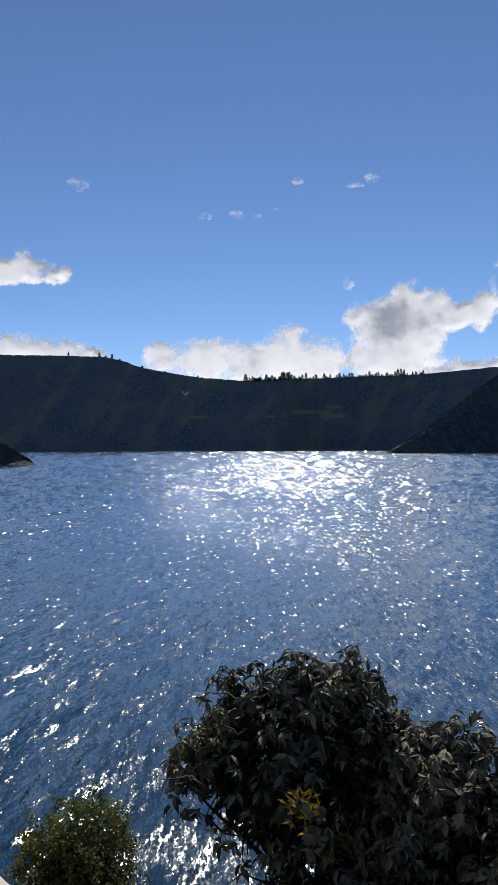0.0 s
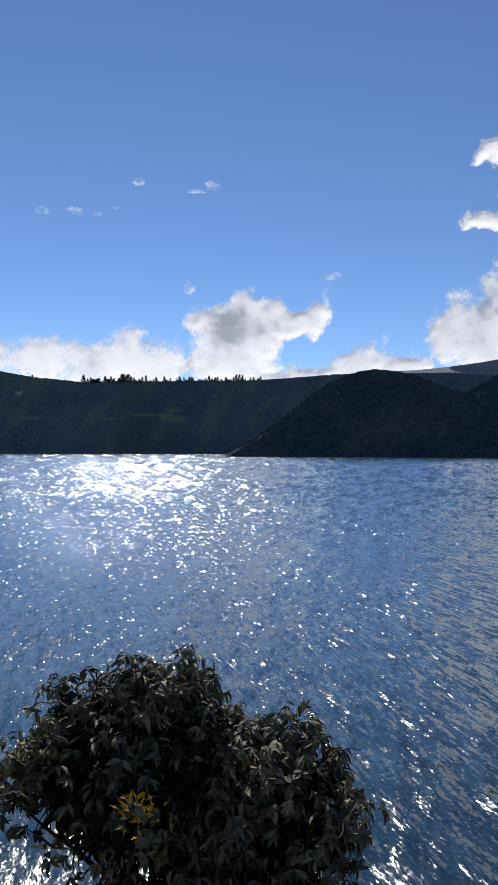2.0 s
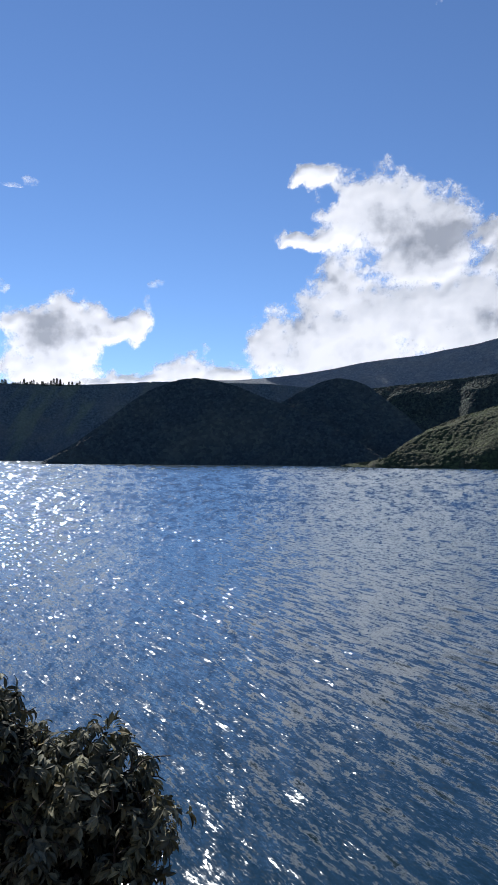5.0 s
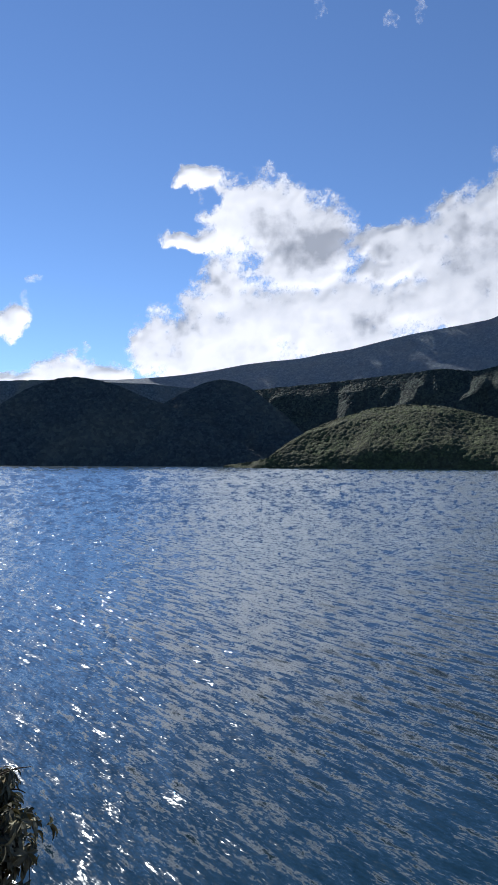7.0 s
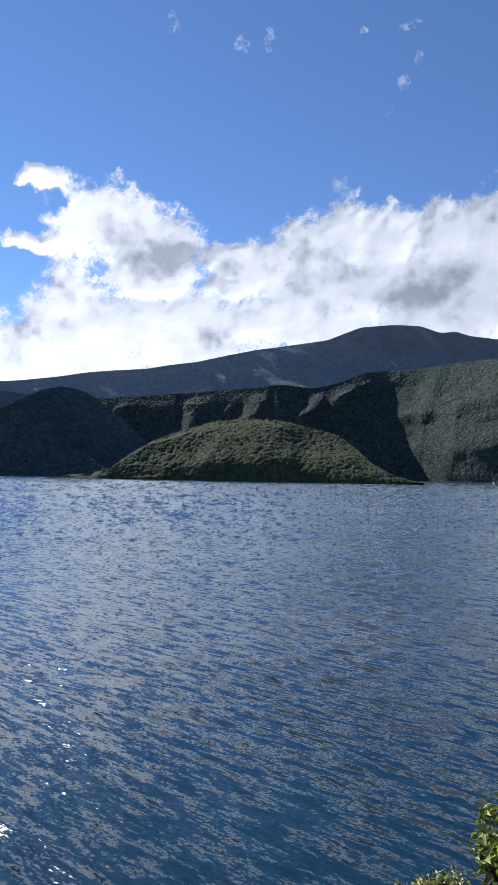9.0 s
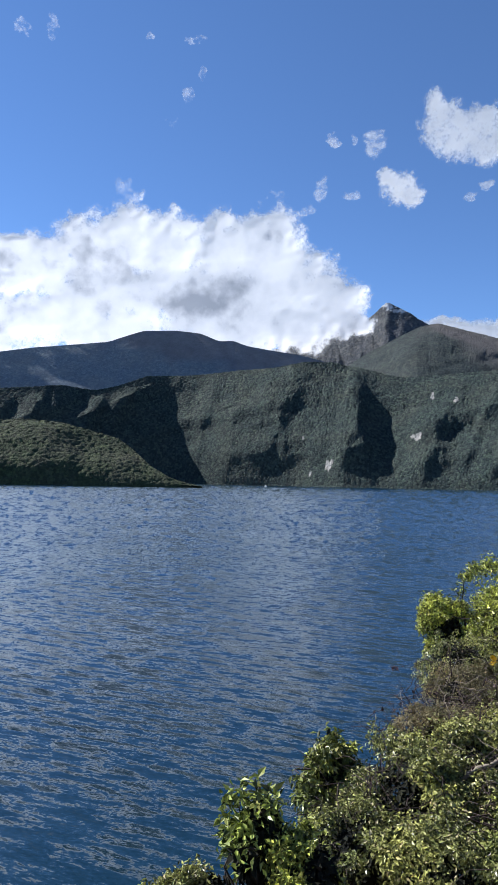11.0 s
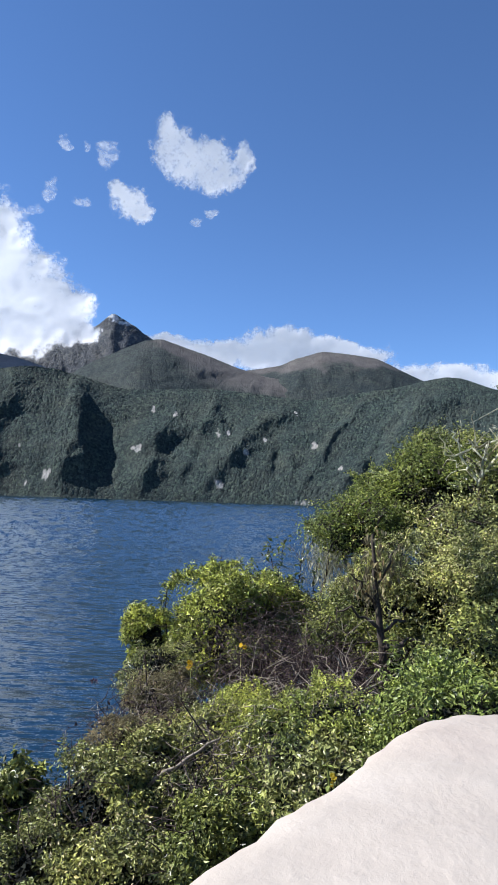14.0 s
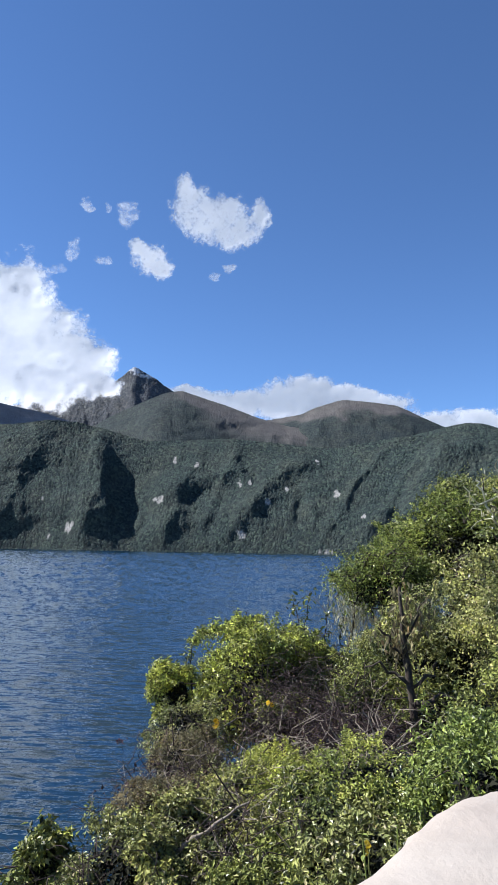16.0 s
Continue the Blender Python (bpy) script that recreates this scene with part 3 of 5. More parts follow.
# ---- clouds ----
def cloud(blobs, seed, reach=4350.0, step=0.17, puff=1.0, depth=260.0, label="white cumulus cloud with grey folds", thin=0.0, peak=9.0, shaded_cores=(), streak=1.0, holes=()):
    """A bank of vapour: the union of soft lobes (azimuth, elevation, half width, half height) broken up by billows."""
    b = np.array(blobs, float)
    a0, a1 = (b[:, 0] - b[:, 2]).min() - 1.5, (b[:, 0] + b[:, 2]).max() + 1.5
    e0, e1 = (b[:, 1] - b[:, 3]).min() - 1.2, (b[:, 1] + b[:, 3]).max() + 1.5
    A, E = np.meshgrid(np.arange(a0, a1, step), np.arange(e0, e1, step), indexing="ij")
    Q = np.stack([A / streak + 0.3 * E * (streak > 1), E * 1.15 * streak, 0 * A + seed * 3.1], -1)
    WA = A + puff * (0.9 * fbm(Q / (2.5 * puff), 3, seed) + 0.45 * fbm(Q / (0.8 * puff), 3, seed + 2))
    WE = E + puff * (0.7 * fbm(Q / (2.5 * puff) + 40, 3, seed + 5) + 0.4 * fbm(Q / (0.8 * puff) + 20, 3, seed + 7))
    total = 0
    for ca, ce, ra, re in blobs:
        total = total + np.exp(4 * np.clip(1 - ((WA - ca) / ra) ** 2 - ((WE - ce) / re) ** 2, -6, 2))
    d = np.log(total + 1e-12) / 4
    billow = 1 - 2 * np.abs(fbm(Q / (3.2 * puff), 3, seed + 11, 0.45))
    fine = 1 - 2 * np.abs(fbm(Q / (1.2 * puff), 3, seed + 14, 0.5))
    d = np.minimum(d, peak)
    dens = d + 0.30 * (billow - 0.45) + 0.22 * (fine - 0.45) + 0.22 * fbm(Q / 0.6, 3, seed + 17) - thin
    for ca, ce, ra, re in holes:            # rents through which the sky shows
        dens = dens - 1.5 * np.exp(-(((WA - ca) / ra) ** 2 + ((WE - ce) / re) ** 2))
    body = np.clip(d + 0.2, 0, 1.2)
    soft_in = np.clip(body * 1.5, 0, 1)
    front = 0.2 * depth * smooth(0, 1.2, body) + 0.012 * depth * (billow - 0.5) * soft_in
    D = reach - front
    P = polar(A, D, H + np.tan(np.radians(E)) * D)
    thick = 0 * A
    for ca, ce, ra, re, much in shaded_cores:      # deep parts, their shade painted in as grey
        thick = thick + 0.85 * much * np.exp(-(((WA - ca) / (1.35 * ra)) ** 2 + ((WE - ce) / (1.35 * re)) ** 2)) * (0.55 + 0.6 * billow + 0.4 * fine)
    # hollows between the billows are painted greyer as well
    thick = thick + (0.5 * (0.5 - billow) + 0.3 * (0.5 - fine)) * soft_in * (peak > 1)
    F = grid_faces(*A.shape)
    keep = dens.ravel()[F].max(1) > -0.3
    F = F[keep]
    used, F = np.unique(F, return_inverse=True)
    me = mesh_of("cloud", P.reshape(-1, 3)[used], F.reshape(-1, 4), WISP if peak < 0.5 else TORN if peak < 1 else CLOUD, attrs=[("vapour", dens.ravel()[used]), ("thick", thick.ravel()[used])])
    return tagged(new("cloud", me), label, "cloud", "clouds in the sky", "structure")


cloud([(-25, 13.6, 3.2, 1.0), (-22.8, 14.0, 1.6, 1.2), (-21, 13.5, 1.3, .7)], 1)
cloud([(-26, 7.6, 5, 1.7), (-21, 7.4, 3, 1.5), (-17.8, 7.2, 1.6, .9)], 2)
cloud([(-12.2, 7.2, 2.6, 1.9), (-9.0, 7.0, 3, 2.1), (-5.5, 7.0, 3, 2.3), (-2.2, 7.4, 2.8, 2.6), (.8, 7.0, 2.2, 2.2)], 3, thin=0.12)
cloud([(5.4, 9.4, 3.0, 2.5), (6.9, 11.5, 2.0, 1.7), (6.0, 6.9, 3.8, 1.9), (8.0, 9.0, 2.6, 2.2), (9.2, 11.0, 2.0, 1.5), (7.3, 12.2, 1.4, 1.4), (11.0, 10.6, 1.6, 1.2), (12.9, 10.8, 1.4, 1.5), (4.4, 10.2, 1.0, 1.0)], 4, thin=-0.05, shaded_cores=[(6.8, 9.7, 2.6, 1.4, .75), (11.5, 10.2, 2.0, .6, .3)])
cloud([(14.8, 13.8, .9, .5), (14.2, 12.2, .5, .8), (2.6, 13.3, .5, .5), (18.6, 9.4, .6, .5)], 5, peak=0.42, thin=0.15, label="small torn white wisp of cloud")
cloud([(12, 6.0, 4, 1.0), (16.4, 6.6, 2.6, 1.9), (20.0, 6.4, 2.6, 1.5)], 6)
GREAT = [(24.2, 9.0, 2.6, 3.2), (27.5, 9.5, 3.4, 4.0), (31, 10.5, 4, 4.0), (29.5, 14.0, 2.6, 2.4), (27.0, 17.6, 2.5, .75), (27.5, 22.1, 2.0, .9), (30.2, 19.4, 3.2, 3.2),
         (33.8, 19.6, 3.4, 3.2), (37.3, 18.4, 3.4, 2.9), (36, 15.5, 4.5, 2.2), (41, 12.5, 4.5, 2.6), (36, 11.5, 5, 2.6), (42.5, 17.4, 2.6, 1.6), (30, 7.8, 6, 3), (40, 9.6, 6, 3), (42.4, 15.2, 2.4, 1.1)]
GREAT += [(45, 16.6, 3.6, 2.6), (48.8, 18.2, 2.6, 2.6), (52.2, 18.8, 2.8, 3.2), (55.8, 18.6, 2.6, 3.0), (50, 14.6, 5, 2.8), (56, 14.8, 5, 3.0), (60.2, 18.2, 3.0, 3.6), (64.0, 18.8, 3.2, 3.7),
          (62, 14.5, 5, 3.6), (67, 16.0, 3.0, 3.0), (69.5, 14.6, 2.6, 2.5), (70.8, 12.9, 2.0, 1.6), (47, 12.6, 6, 2.0), (50, 11.4, 6, 2.6), (60, 12.4, 5, 2.6), (66, 12.4, 4, 2.0)]
cloud(GREAT, 7, thin=-0.06, shaded_cores=[(38.5, 17.3, 3.6, 1.5, .9), (33.5, 18.6, 2.5, 1.2, .4), (31, 12.5, 3, 1.0, .35), (42, 12.0, 4, .9, .3), (50.3, 17.2, 2.6, 1.3, .7), (57.5, 14.2, 3.4, 1.5, .75),
                                   (47.5, 14.8, 3, .9, .35), (61.5, 16.4, 2.2, 1.0, .35), (67, 13.4, 2.4, .8, .3)], holes=[(28.6, 20.6, .8, .7)], label="great white cumulus cloud with grey folds")
cloud([(51.8, 22.7, .9, .9), (53.0, 22.2, .7, .6)], 9, peak=0.42, thin=0.1, label="small torn white wisp of cloud")
cloud([(77.3, 28.3, 1.0, 1.2), (78.2, 26.9, 2.1, 1.9), (79.9, 26.2, 2.6, 1.9), (81.2, 25.2, 1.8, 1.2), (82.8, 25.7, 1.3, 1.2), (81.3, 27.0, 1.7, 1.2), (83.9, 26.7, .8, 1.4)], 10, peak=0.8, thin=-0.1, puff=0.5, step=0.07, depth=40.0, label="torn white cloud in the blue sky")
cloud([(74.6, 22.9, 1.6, 1.3), (73.5, 23.8, .9, .7), (75.6, 22.3, 1.0, .9)], 11, peak=0.8, thin=-0.1, puff=0.45, step=0.07, depth=30.0, label="small white cloud in the blue sky")
cloud([(72.7, 26.3, .9, 1.0), (69.05, 26.6, .6, .4), (68.2, 23.1, .6, .8), (70.8, 22.5, .8, .5), (67.0, 21.7, .8, .4), (80.3, 22.1, .6, .4), (81.4, 22.8, .6, .3), (71.0, 26.5, .4, .4)], 12, peak=0.42, thin=0.0, puff=0.6, step=0.07, depth=20.0, streak=1.3, label="small torn white wisps of cloud")
cloud([(78.5, 12.0, 2.6, 1.3), (82.5, 11.6, 3.2, 1.6), (86.4, 12.0, 2.8, 1.8), (88.4, 12.6, 2.2, 1.6), (91.5, 12.2, 2.6, 1.2), (94, 11.7, 3, 1.3), (98, 10.4, 3, 1.1), (102, 10.2, 3, 1.2), (107, 9.6, 3, 1.4)], 13, reach=4750.0, depth=60.0, thin=-0.12)
cloud([(-19.2, 20.3, 1.0, .55), (-8.9, 18.3, .6, .4), (-6.4, 18.5, .8, .35), (-4.7, 18.45, .4, .22), (-1.4, 20.97, .6, .35), (3.2, 20.45, 1.0, .22), (4.7, 20.9, .8, .4), (-3.4, 19.0, .6, .2)], 14, peak=0.42,
      step=0.07, puff=0.35, depth=60.0, thin=0.16, streak=1.7, label="scattered small white wisps of cloud")
cloud([(37.5, 33.4, .7, .8), (43.4, 32.3, .8, .7), (45.6, 32.6, .5, .9), (53.5, 33.0, .4, .3), (57.2, 33.1, 1.0, .4), (56.9, 29.4, .6, .7), (55.5, 27.7, .7, .4), (58.0, 31.0, .4, .6)], 15, peak=0.42,
      step=0.07, puff=0.4, depth=60.0, thin=0.3, label="scattered small white wisps of cloud")


# ---- leaves, stems ----
def unit(v):
    return v / (np.linalg.norm(v, axis=-1, keepdims=True) + 1e-9)


BLADE = np.array([(0, 0, 0), (-.5, .38, .10), (0, .42, 0), (.5, .38, .10), (0, 1, -.12)])
BLADE_FACES = np.array([(0, 2, 1), (0, 3, 2), (1, 2, 4), (2, 3, 4)])
BROAD = np.array([(0, 0, 0), (-.36, .22, .07), (0, .22, 0), (.36, .22, .07), (-.5, .5, .10), (0, .52, .02), (.5, .5, .10), (-.3, .8, .02), (0, .8, -.05), (.3, .8, .02), (0, 1.05, -.20)])
BROAD_FACES = np.array([(0, 2, 1), (0, 3, 2), (1, 2, 5), (1, 5, 4), (2, 3, 6), (2, 6, 5), (4, 5, 8), (4, 8, 7), (5, 6, 9), (5, 9, 8), (7, 8, 10), (8, 9, 10)])

SLIP = np.array([(0, 0, 0), (-.5, .45, .12), (.5, .45, .12), (0, 1, -.1)])
SLIP_FACES = np.array([(0, 3, 1), (0, 2, 3)])


def leaf_frames(rng, p, out, droop=0.3, spread=0.6):
    """Directions for leaves that grow outwards from p: along, side, up."""
    n = len(p)
    y = unit(out + spread * rng.normal(size=(n, 3)) - np.array([0, 0, droop]))
    up = unit(np.array([0, 0, 1.0]) + 0.45 * rng.normal(size=(n, 3)))
    x = unit(np.cross(y, up))
    return y, x, np.cross(x, y)


def shell_frames(rng, way, droop=0.3, loose=0.5):
    """Directions for leaves that lie like shingles on a crown, turned to the light: along, side, up."""
    n = len(way)
    up = unit(0.75 * way + np.array([-0.1, 0.2, 0.55]) + loose * rng.normal(size=(n, 3)))
    y = unit(rng.normal(size=(n, 3)) + 0.4 * way - np.array([0, 0, 1.2 * droop]))
    x = unit(np.cross(y, up))
    return np.cross(up, x), x, up


def leaf_mesh(name, mat, p, y, x, z, length, width, blade=BLADE, faces=BLADE_FACES):
    L = length[:, None, None]
    V = p[:, None, :] + L * (blade[None, :, 0:1] * width * x[:, None, :] + blade[None, :, 1:2] * y[:, None, :] + blade[None, :, 2:3] * z[:, None, :])
    F = faces[None] + (np.arange(len(p)) * len(blade))[:, None, None]
    return mesh_of(name, V.reshape(-1, 3), F.reshape(-1, 3), mat, flat=True)


def tube(points, r0, r1, sides=5):
    """Vertices and quads of a tapered tube along points."""
    pts = np.asarray(points, float)
    n = len(pts)
    t = unit(np.gradient(pts, axis=0))
    ref = np.where(np.abs(t[:, 2:3]) > 0.9, np.array([[1.0, 0, 0]]), np.array([[0, 0, 1.0]]))
    a = unit(np.cross(t, ref))
    b = np.cross(t, a)
    rad = np.linspace(r0, r1, n)[:, None, None]
    ang = np.linspace(0, 2 * np.pi, sides, endpoint=False)
    V = pts[:, None, :] + rad * (np.cos(ang)[None, :, None] * a[:, None, :] + np.sin(ang)[None, :, None] * b[:, None, :])
    i = np.arange(n * sides).reshape(n, sides)
    j = np.roll(i, -1, axis=1)
    F = np.stack([i[:-1], j[:-1], j[1:], i[1:]], -1).reshape(-1, 4)
    return V.reshape(-1, 3), F


def tubes_mesh(name, mat, items, sides=5):
    VV, FF, n = [], [], 0
    for pts, r0, r1 in items:
        v, f = tube(pts, r0, r1, sides)
        VV.append(v)
        FF.append(f + n)
        n += len(v)
    return mesh_of(name, np.vstack(VV), np.vstack(FF), mat)


def limb(rng, a, b, bend=0.15, n=6):
    """A crooked line from a to b."""
    a, b = np.asarray(a, float), np.asarray(b, float)
    t = np.linspace(0, 1, n)[:, None]
    L = np.linalg.norm(b - a)
    wob = rng.normal(size=(n, 3)) * bend * L * 0.4 * np.sin(np.pi * t)
    return a + (b - a) * t + wob + np.array([0, 0, 1.0]) * bend * L * 0.5 * np.sin(np.pi * t)


def lobes(rng, centre, radii, count, size, low=-1.0):
    """Lumps of a crown: points near an ellipsoid's upper skin with a radius each."""
    d = unit(rng.normal(size=(count, 3)) + np.array([0, 0, 0.25]))
    d[:, 2] = np.where(d[:, 2] < low, low * rng.random(count), d[:, 2])
    c = np.asarray(centre) + d * np.asarray(radii) * rng.uniform(0.55, 0.92, (count, 1))
    return c, size * rng.uniform(0.65, 1.25, count)


def skin(rng, c, r, count, squash=0.8):
    """Points on the lumps, and the ways out of them."""
    share = rng.uniform(0.15, 1.0, len(c)) ** 1.6
    k = rng.choice(len(c), count, p=share / share.sum())
    d = unit(0.85 * rng.normal(size=(count, 3)) + np.array([-0.1, 0.1, 0.6]))
    return c[k] + d * (r[k] * rng.uniform(0.6, 1.2, count))[:, None] * np.array([1, 1, squash]), d


def seen_from(az, el, dist, eye=(0.347, -0.292, 8.993)):
    """The place at that azimuth, elevation and level distance from a spot on the terrace."""
    a = radians(az)
    return np.array([eye[0] + math.sin(a) * dist, eye[1] + math.cos(a) * dist, eye[2] + math.tan(radians(el)) * dist])


def foot(p):
    """The point of the bank under p."""
    return np.array([p[0], p[1], float(bank_height(np.array(p[0]), np.array(p[1]))) - 0.05])


# near-black leaves that paint shade into the gaps of the crowns
INNER_SHADE_LEAF = foliage("inner_shade_leaves", (0.003, 0.004, 0.002), (0.016, 0.017, 0.009), (0.03, 0.02, 0.012), 0.95, 0.0)


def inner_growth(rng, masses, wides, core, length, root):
    """The heart of a shrub: leaves deep inside its masses, coloured near black to paint the shade there."""
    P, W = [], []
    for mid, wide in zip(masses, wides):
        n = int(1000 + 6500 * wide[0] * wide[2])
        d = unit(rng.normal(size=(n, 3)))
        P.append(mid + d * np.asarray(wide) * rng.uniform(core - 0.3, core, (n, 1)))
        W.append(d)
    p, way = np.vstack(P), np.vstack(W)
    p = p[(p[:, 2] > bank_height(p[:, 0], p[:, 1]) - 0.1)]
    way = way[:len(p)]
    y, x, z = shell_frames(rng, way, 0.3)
    return leaf_mesh("inner_growth", INNER_SHADE_LEAF, p - root, y, x, z, length * rng.uniform(0.7, 1.3, len(p)), 0.6, SLIP, SLIP_FACES)


def shrub(name, centre, radii, mats, leaves, length, width=0.45, lumps=14, lump=0.35, seed=1, droop=0.3, spread=0.6, stems=7, whorl=0, single=0, label="", category="shrub",
          thick=0.018, squash=0.8, blade=(BLADE, BLADE_FACES), base=None, crown_name="foliage", low=-1.0, more=(), core=0.68):
    """A plant on the bank: stems from one foot, a crown of leaves on uneven lumps; mats are leaf and wood."""
    rng = np.random.default_rng(seed)
    centre = np.asarray(centre, float)
    root = foot(centre) if base is None else np.asarray(base, float)
    thing = tagged(new(name), label, category)
    thing.location = root
    c, r = lobes(rng, centre, radii, lumps, lump, low)
    masses, wides = [centre], [radii]
    for shift, wide_by, count in more:       # further masses of the same crown
        c2, r2 = lobes(rng, centre + np.asarray(shift), wide_by, count, lump, low)
        c, r = np.vstack([c, c2]), np.concatenate([r, r2])
        masses.append(centre + np.asarray(shift))
        wides.append(wide_by)
    items, twigs = [], []
    hub = root + (centre - root) * 0.35
    for k in range(stems):
        start = root + np.array([*rng.normal(size=2) * 0.05, 0])
        line = np.vstack([limb(rng, start, hub + rng.normal(size=3) * 0.08, 0.08, 4)[:-1], limb(rng, hub + rng.normal(size=3) * 0.05, c[k % len(c)], 0.18, 6)])
        items.append((line, thick * rng.uniform(0.7, 1.2), thick * 0.25))
    for k in range(len(c)):
        for q in range(3):
            tip, way = skin(rng, c[k:k + 1], r[k:k + 1], 1)
            twigs.append((limb(rng, c[k], tip[0], 0.2, 4) - root, thick * 0.3, thick * 0.1))
    for line, wide_end, thin_end in items:
        part("stem", tubes_mesh("stem", mats[1], [(line - root, wide_end, thin_end)]), thing)
    part("twig_mass", tubes_mesh("twig_mass", mats[1], twigs, 4), thing)["kind"] = "stuff"
    part("inner_growth", inner_growth(rng, masses, wides, core, 0.02 + 0.75 * length, root), thing, "inner leaves coloured near black for shade")["kind"] = "stuff"
    if whorl:
        tips, way = skin(rng, c, r, leaves // whorl, squash)
        shoot = unit(way + np.array([0, 0, 0.5]) + 0.3 * rng.normal(size=way.shape))
        p = np.repeat(tips, whorl, 0)
        axis = np.repeat(shoot, whorl, 0)
        turn = unit(np.cross(axis, rng.normal(size=axis.shape)))
        out = turn + 0.25 * axis
        p = p - axis * rng.uniform(0, 0.05, (len(p), 1))
        y, x, z = leaf_frames(rng, p, out, droop, 0.12)
        up = unit(axis + 0.15 * rng.normal(size=axis.shape))
        x = unit(np.cross(y, up))
        z = np.cross(x, y)
    else:
        p, way = skin(rng, c, r, leaves, squash)
        # about a third of the leaves stand along loose shoots
        base, lead = skin(rng, c, r, 5 * len(c), squash)
        lead = unit(lead + np.array([0, 0, 0.35]) + 0.45 * rng.normal(size=lead.shape)) * (rng.uniform(0.25, 0.95, (len(base), 1)) * np.mean(r))
        n = int(0.34 * leaves)
        k = rng.integers(0, len(base), n)
        p[:n] = base[k] + lead[k] * rng.uniform(0, 1, (n, 1)) + rng.normal(size=(n, 3)) * length * 0.45
        way[:n] = unit(rng.normal(size=(n, 3)) + np.array([0, 0, 0.5]))
        y, x, z = shell_frames(rng, way, droop, spread)
    ok = p[:, 2] > bank_height(p[:, 0], p[:, 1])
    p, y, x, z = p[ok] - root, y[ok], x[ok], z[ok]
    size = length * rng.uniform(0.6, 1.2, len(p))
    part(crown_name, leaf_mesh(crown_name, mats[0], p[single:], y[single:], x[single:], z[single:], size[single:], width, *blade), thing)["kind"] = "stuff"
    if single:
        one = leaf_mesh("leaf", mats[0], np.zeros((1, 3)), np.array([[0, 1.0, 0]]), np.array([[1.0, 0, 0]]), np.array([[0, 0, 1.0]]), np.ones(1), width, BROAD, BROAD_FACES)
        for k in range(single):
            ob = part("leaf", one, thing)
            M = Matrix(np.column_stack([x[k], y[k], z[k]]).tolist()).to_4x4()
            ob.matrix_basis = Matrix.Translation(p[k].tolist()) @ M @ Matrix.Scale(float(size[k]), 4)
    return thing


# ---- far trees and boat ----
PINE = foliage("pine_needles", (0.012, 0.02, 0.01), (0.025, 0.036, 0.016), (0.03, 0.03, 0.015), 0.7, 0.1)
PINE_BARK = bark("pine_bark", (0.03, 0.022, 0.015), (0.07, 0.05, 0.035), 1.0)


def ridge_tree(seed, tall, wide):
    rng = np.random.default_rng(seed)
    tree = tagged(new("ridge_tree"), "dark tall tree on the crater rim", "tree", "trees along the crater rim")
    part("trunk", tubes_mesh("trunk", PINE_BARK, [(limb(rng, (0, 0, -6), (0, 0, tall * 0.95), 0.02), 0.6, 0.12)]), tree)
    n = 260
    t = rng.uniform(0.12, 1, n)
    a = rng.uniform(0, 2 * np.pi, n)
    rad = wide * (1 - t ** 1.7) * rng.uniform(0.35, 1.0, n) * (0.8 + 0.35 * np.sin(t * 19 + a)) + 0.3
    p = np.stack([np.cos(a) * rad, np.sin(a) * rad, t * tall], -1)
    y, x, z = leaf_frames(rng, p, unit(p * np.array([1, 1, 0])), 0.1, 0.5)
    part("crown", leaf_mesh("crown", PINE, p, y, x, z, rng.uniform(2.2, 4.2, n), 0.75, SLIP, SLIP_FACES), tree)
    return tree


def ridge_trees():
    rng = np.random.default_rng(5)
    kinds = [ridge_tree(1, 21, 6.5), ridge_tree(2, 15, 7.0), ridge_tree(3, 25, 5.0), ridge_tree(4, 12, 7.0)]
    spots = [(-17.5, .7, 3), (-17.0, .6, 1), (-16.5, .7, 3), (-15.9, .6, 1), (-15.3, .7, 3), (-14.1, .9, 1), (-12.3, .7, 1), (-12.0, .5, 3), (-9.6, .8, 1), (-9.3, .6, 3), (-19.9, .7, 2), (-8.0, .4, 3), (-22, .5, 3)]
    a = -5.7
    while a < 8.6:
        clump = 1.25 if a < -1.8 else 0.95
        spots.append((a, clump * rng.uniform(0.6, 1.1), int(rng.integers(0, 4))))
        a += rng.uniform(0.08, 0.26) + (0.3 if rng.random() < 0.1 else 0)
    spots += [(6.6, 1.1, 2), (6.85, 1.15, 2), (7.1, 1.0, 2), (9.2, .4, 3), (9.7, .45, 3), (10.2, .4, 3)]
    for i, (az, size, kind) in enumerate(spots):
        rise = math.tan(radians(float(curve_at(np.array([az]), FAR_SKY)[0])))
        d = float(curve_at(np.array([az]), FAR_RIM)[0])
        z = H + rise * d - 3
        m = Matrix.Translation(polar(np.array(az), np.array(d), z).tolist()) @ Matrix.Rotation(rng.uniform(0, 6), 4, "Z") @ Matrix.Scale(size * 1.25, 4)
        if i < 4:
            t = kinds[i]
            t.matrix_basis = m
        else:
            copy_thing(kinds[kind], m)


ridge_trees()


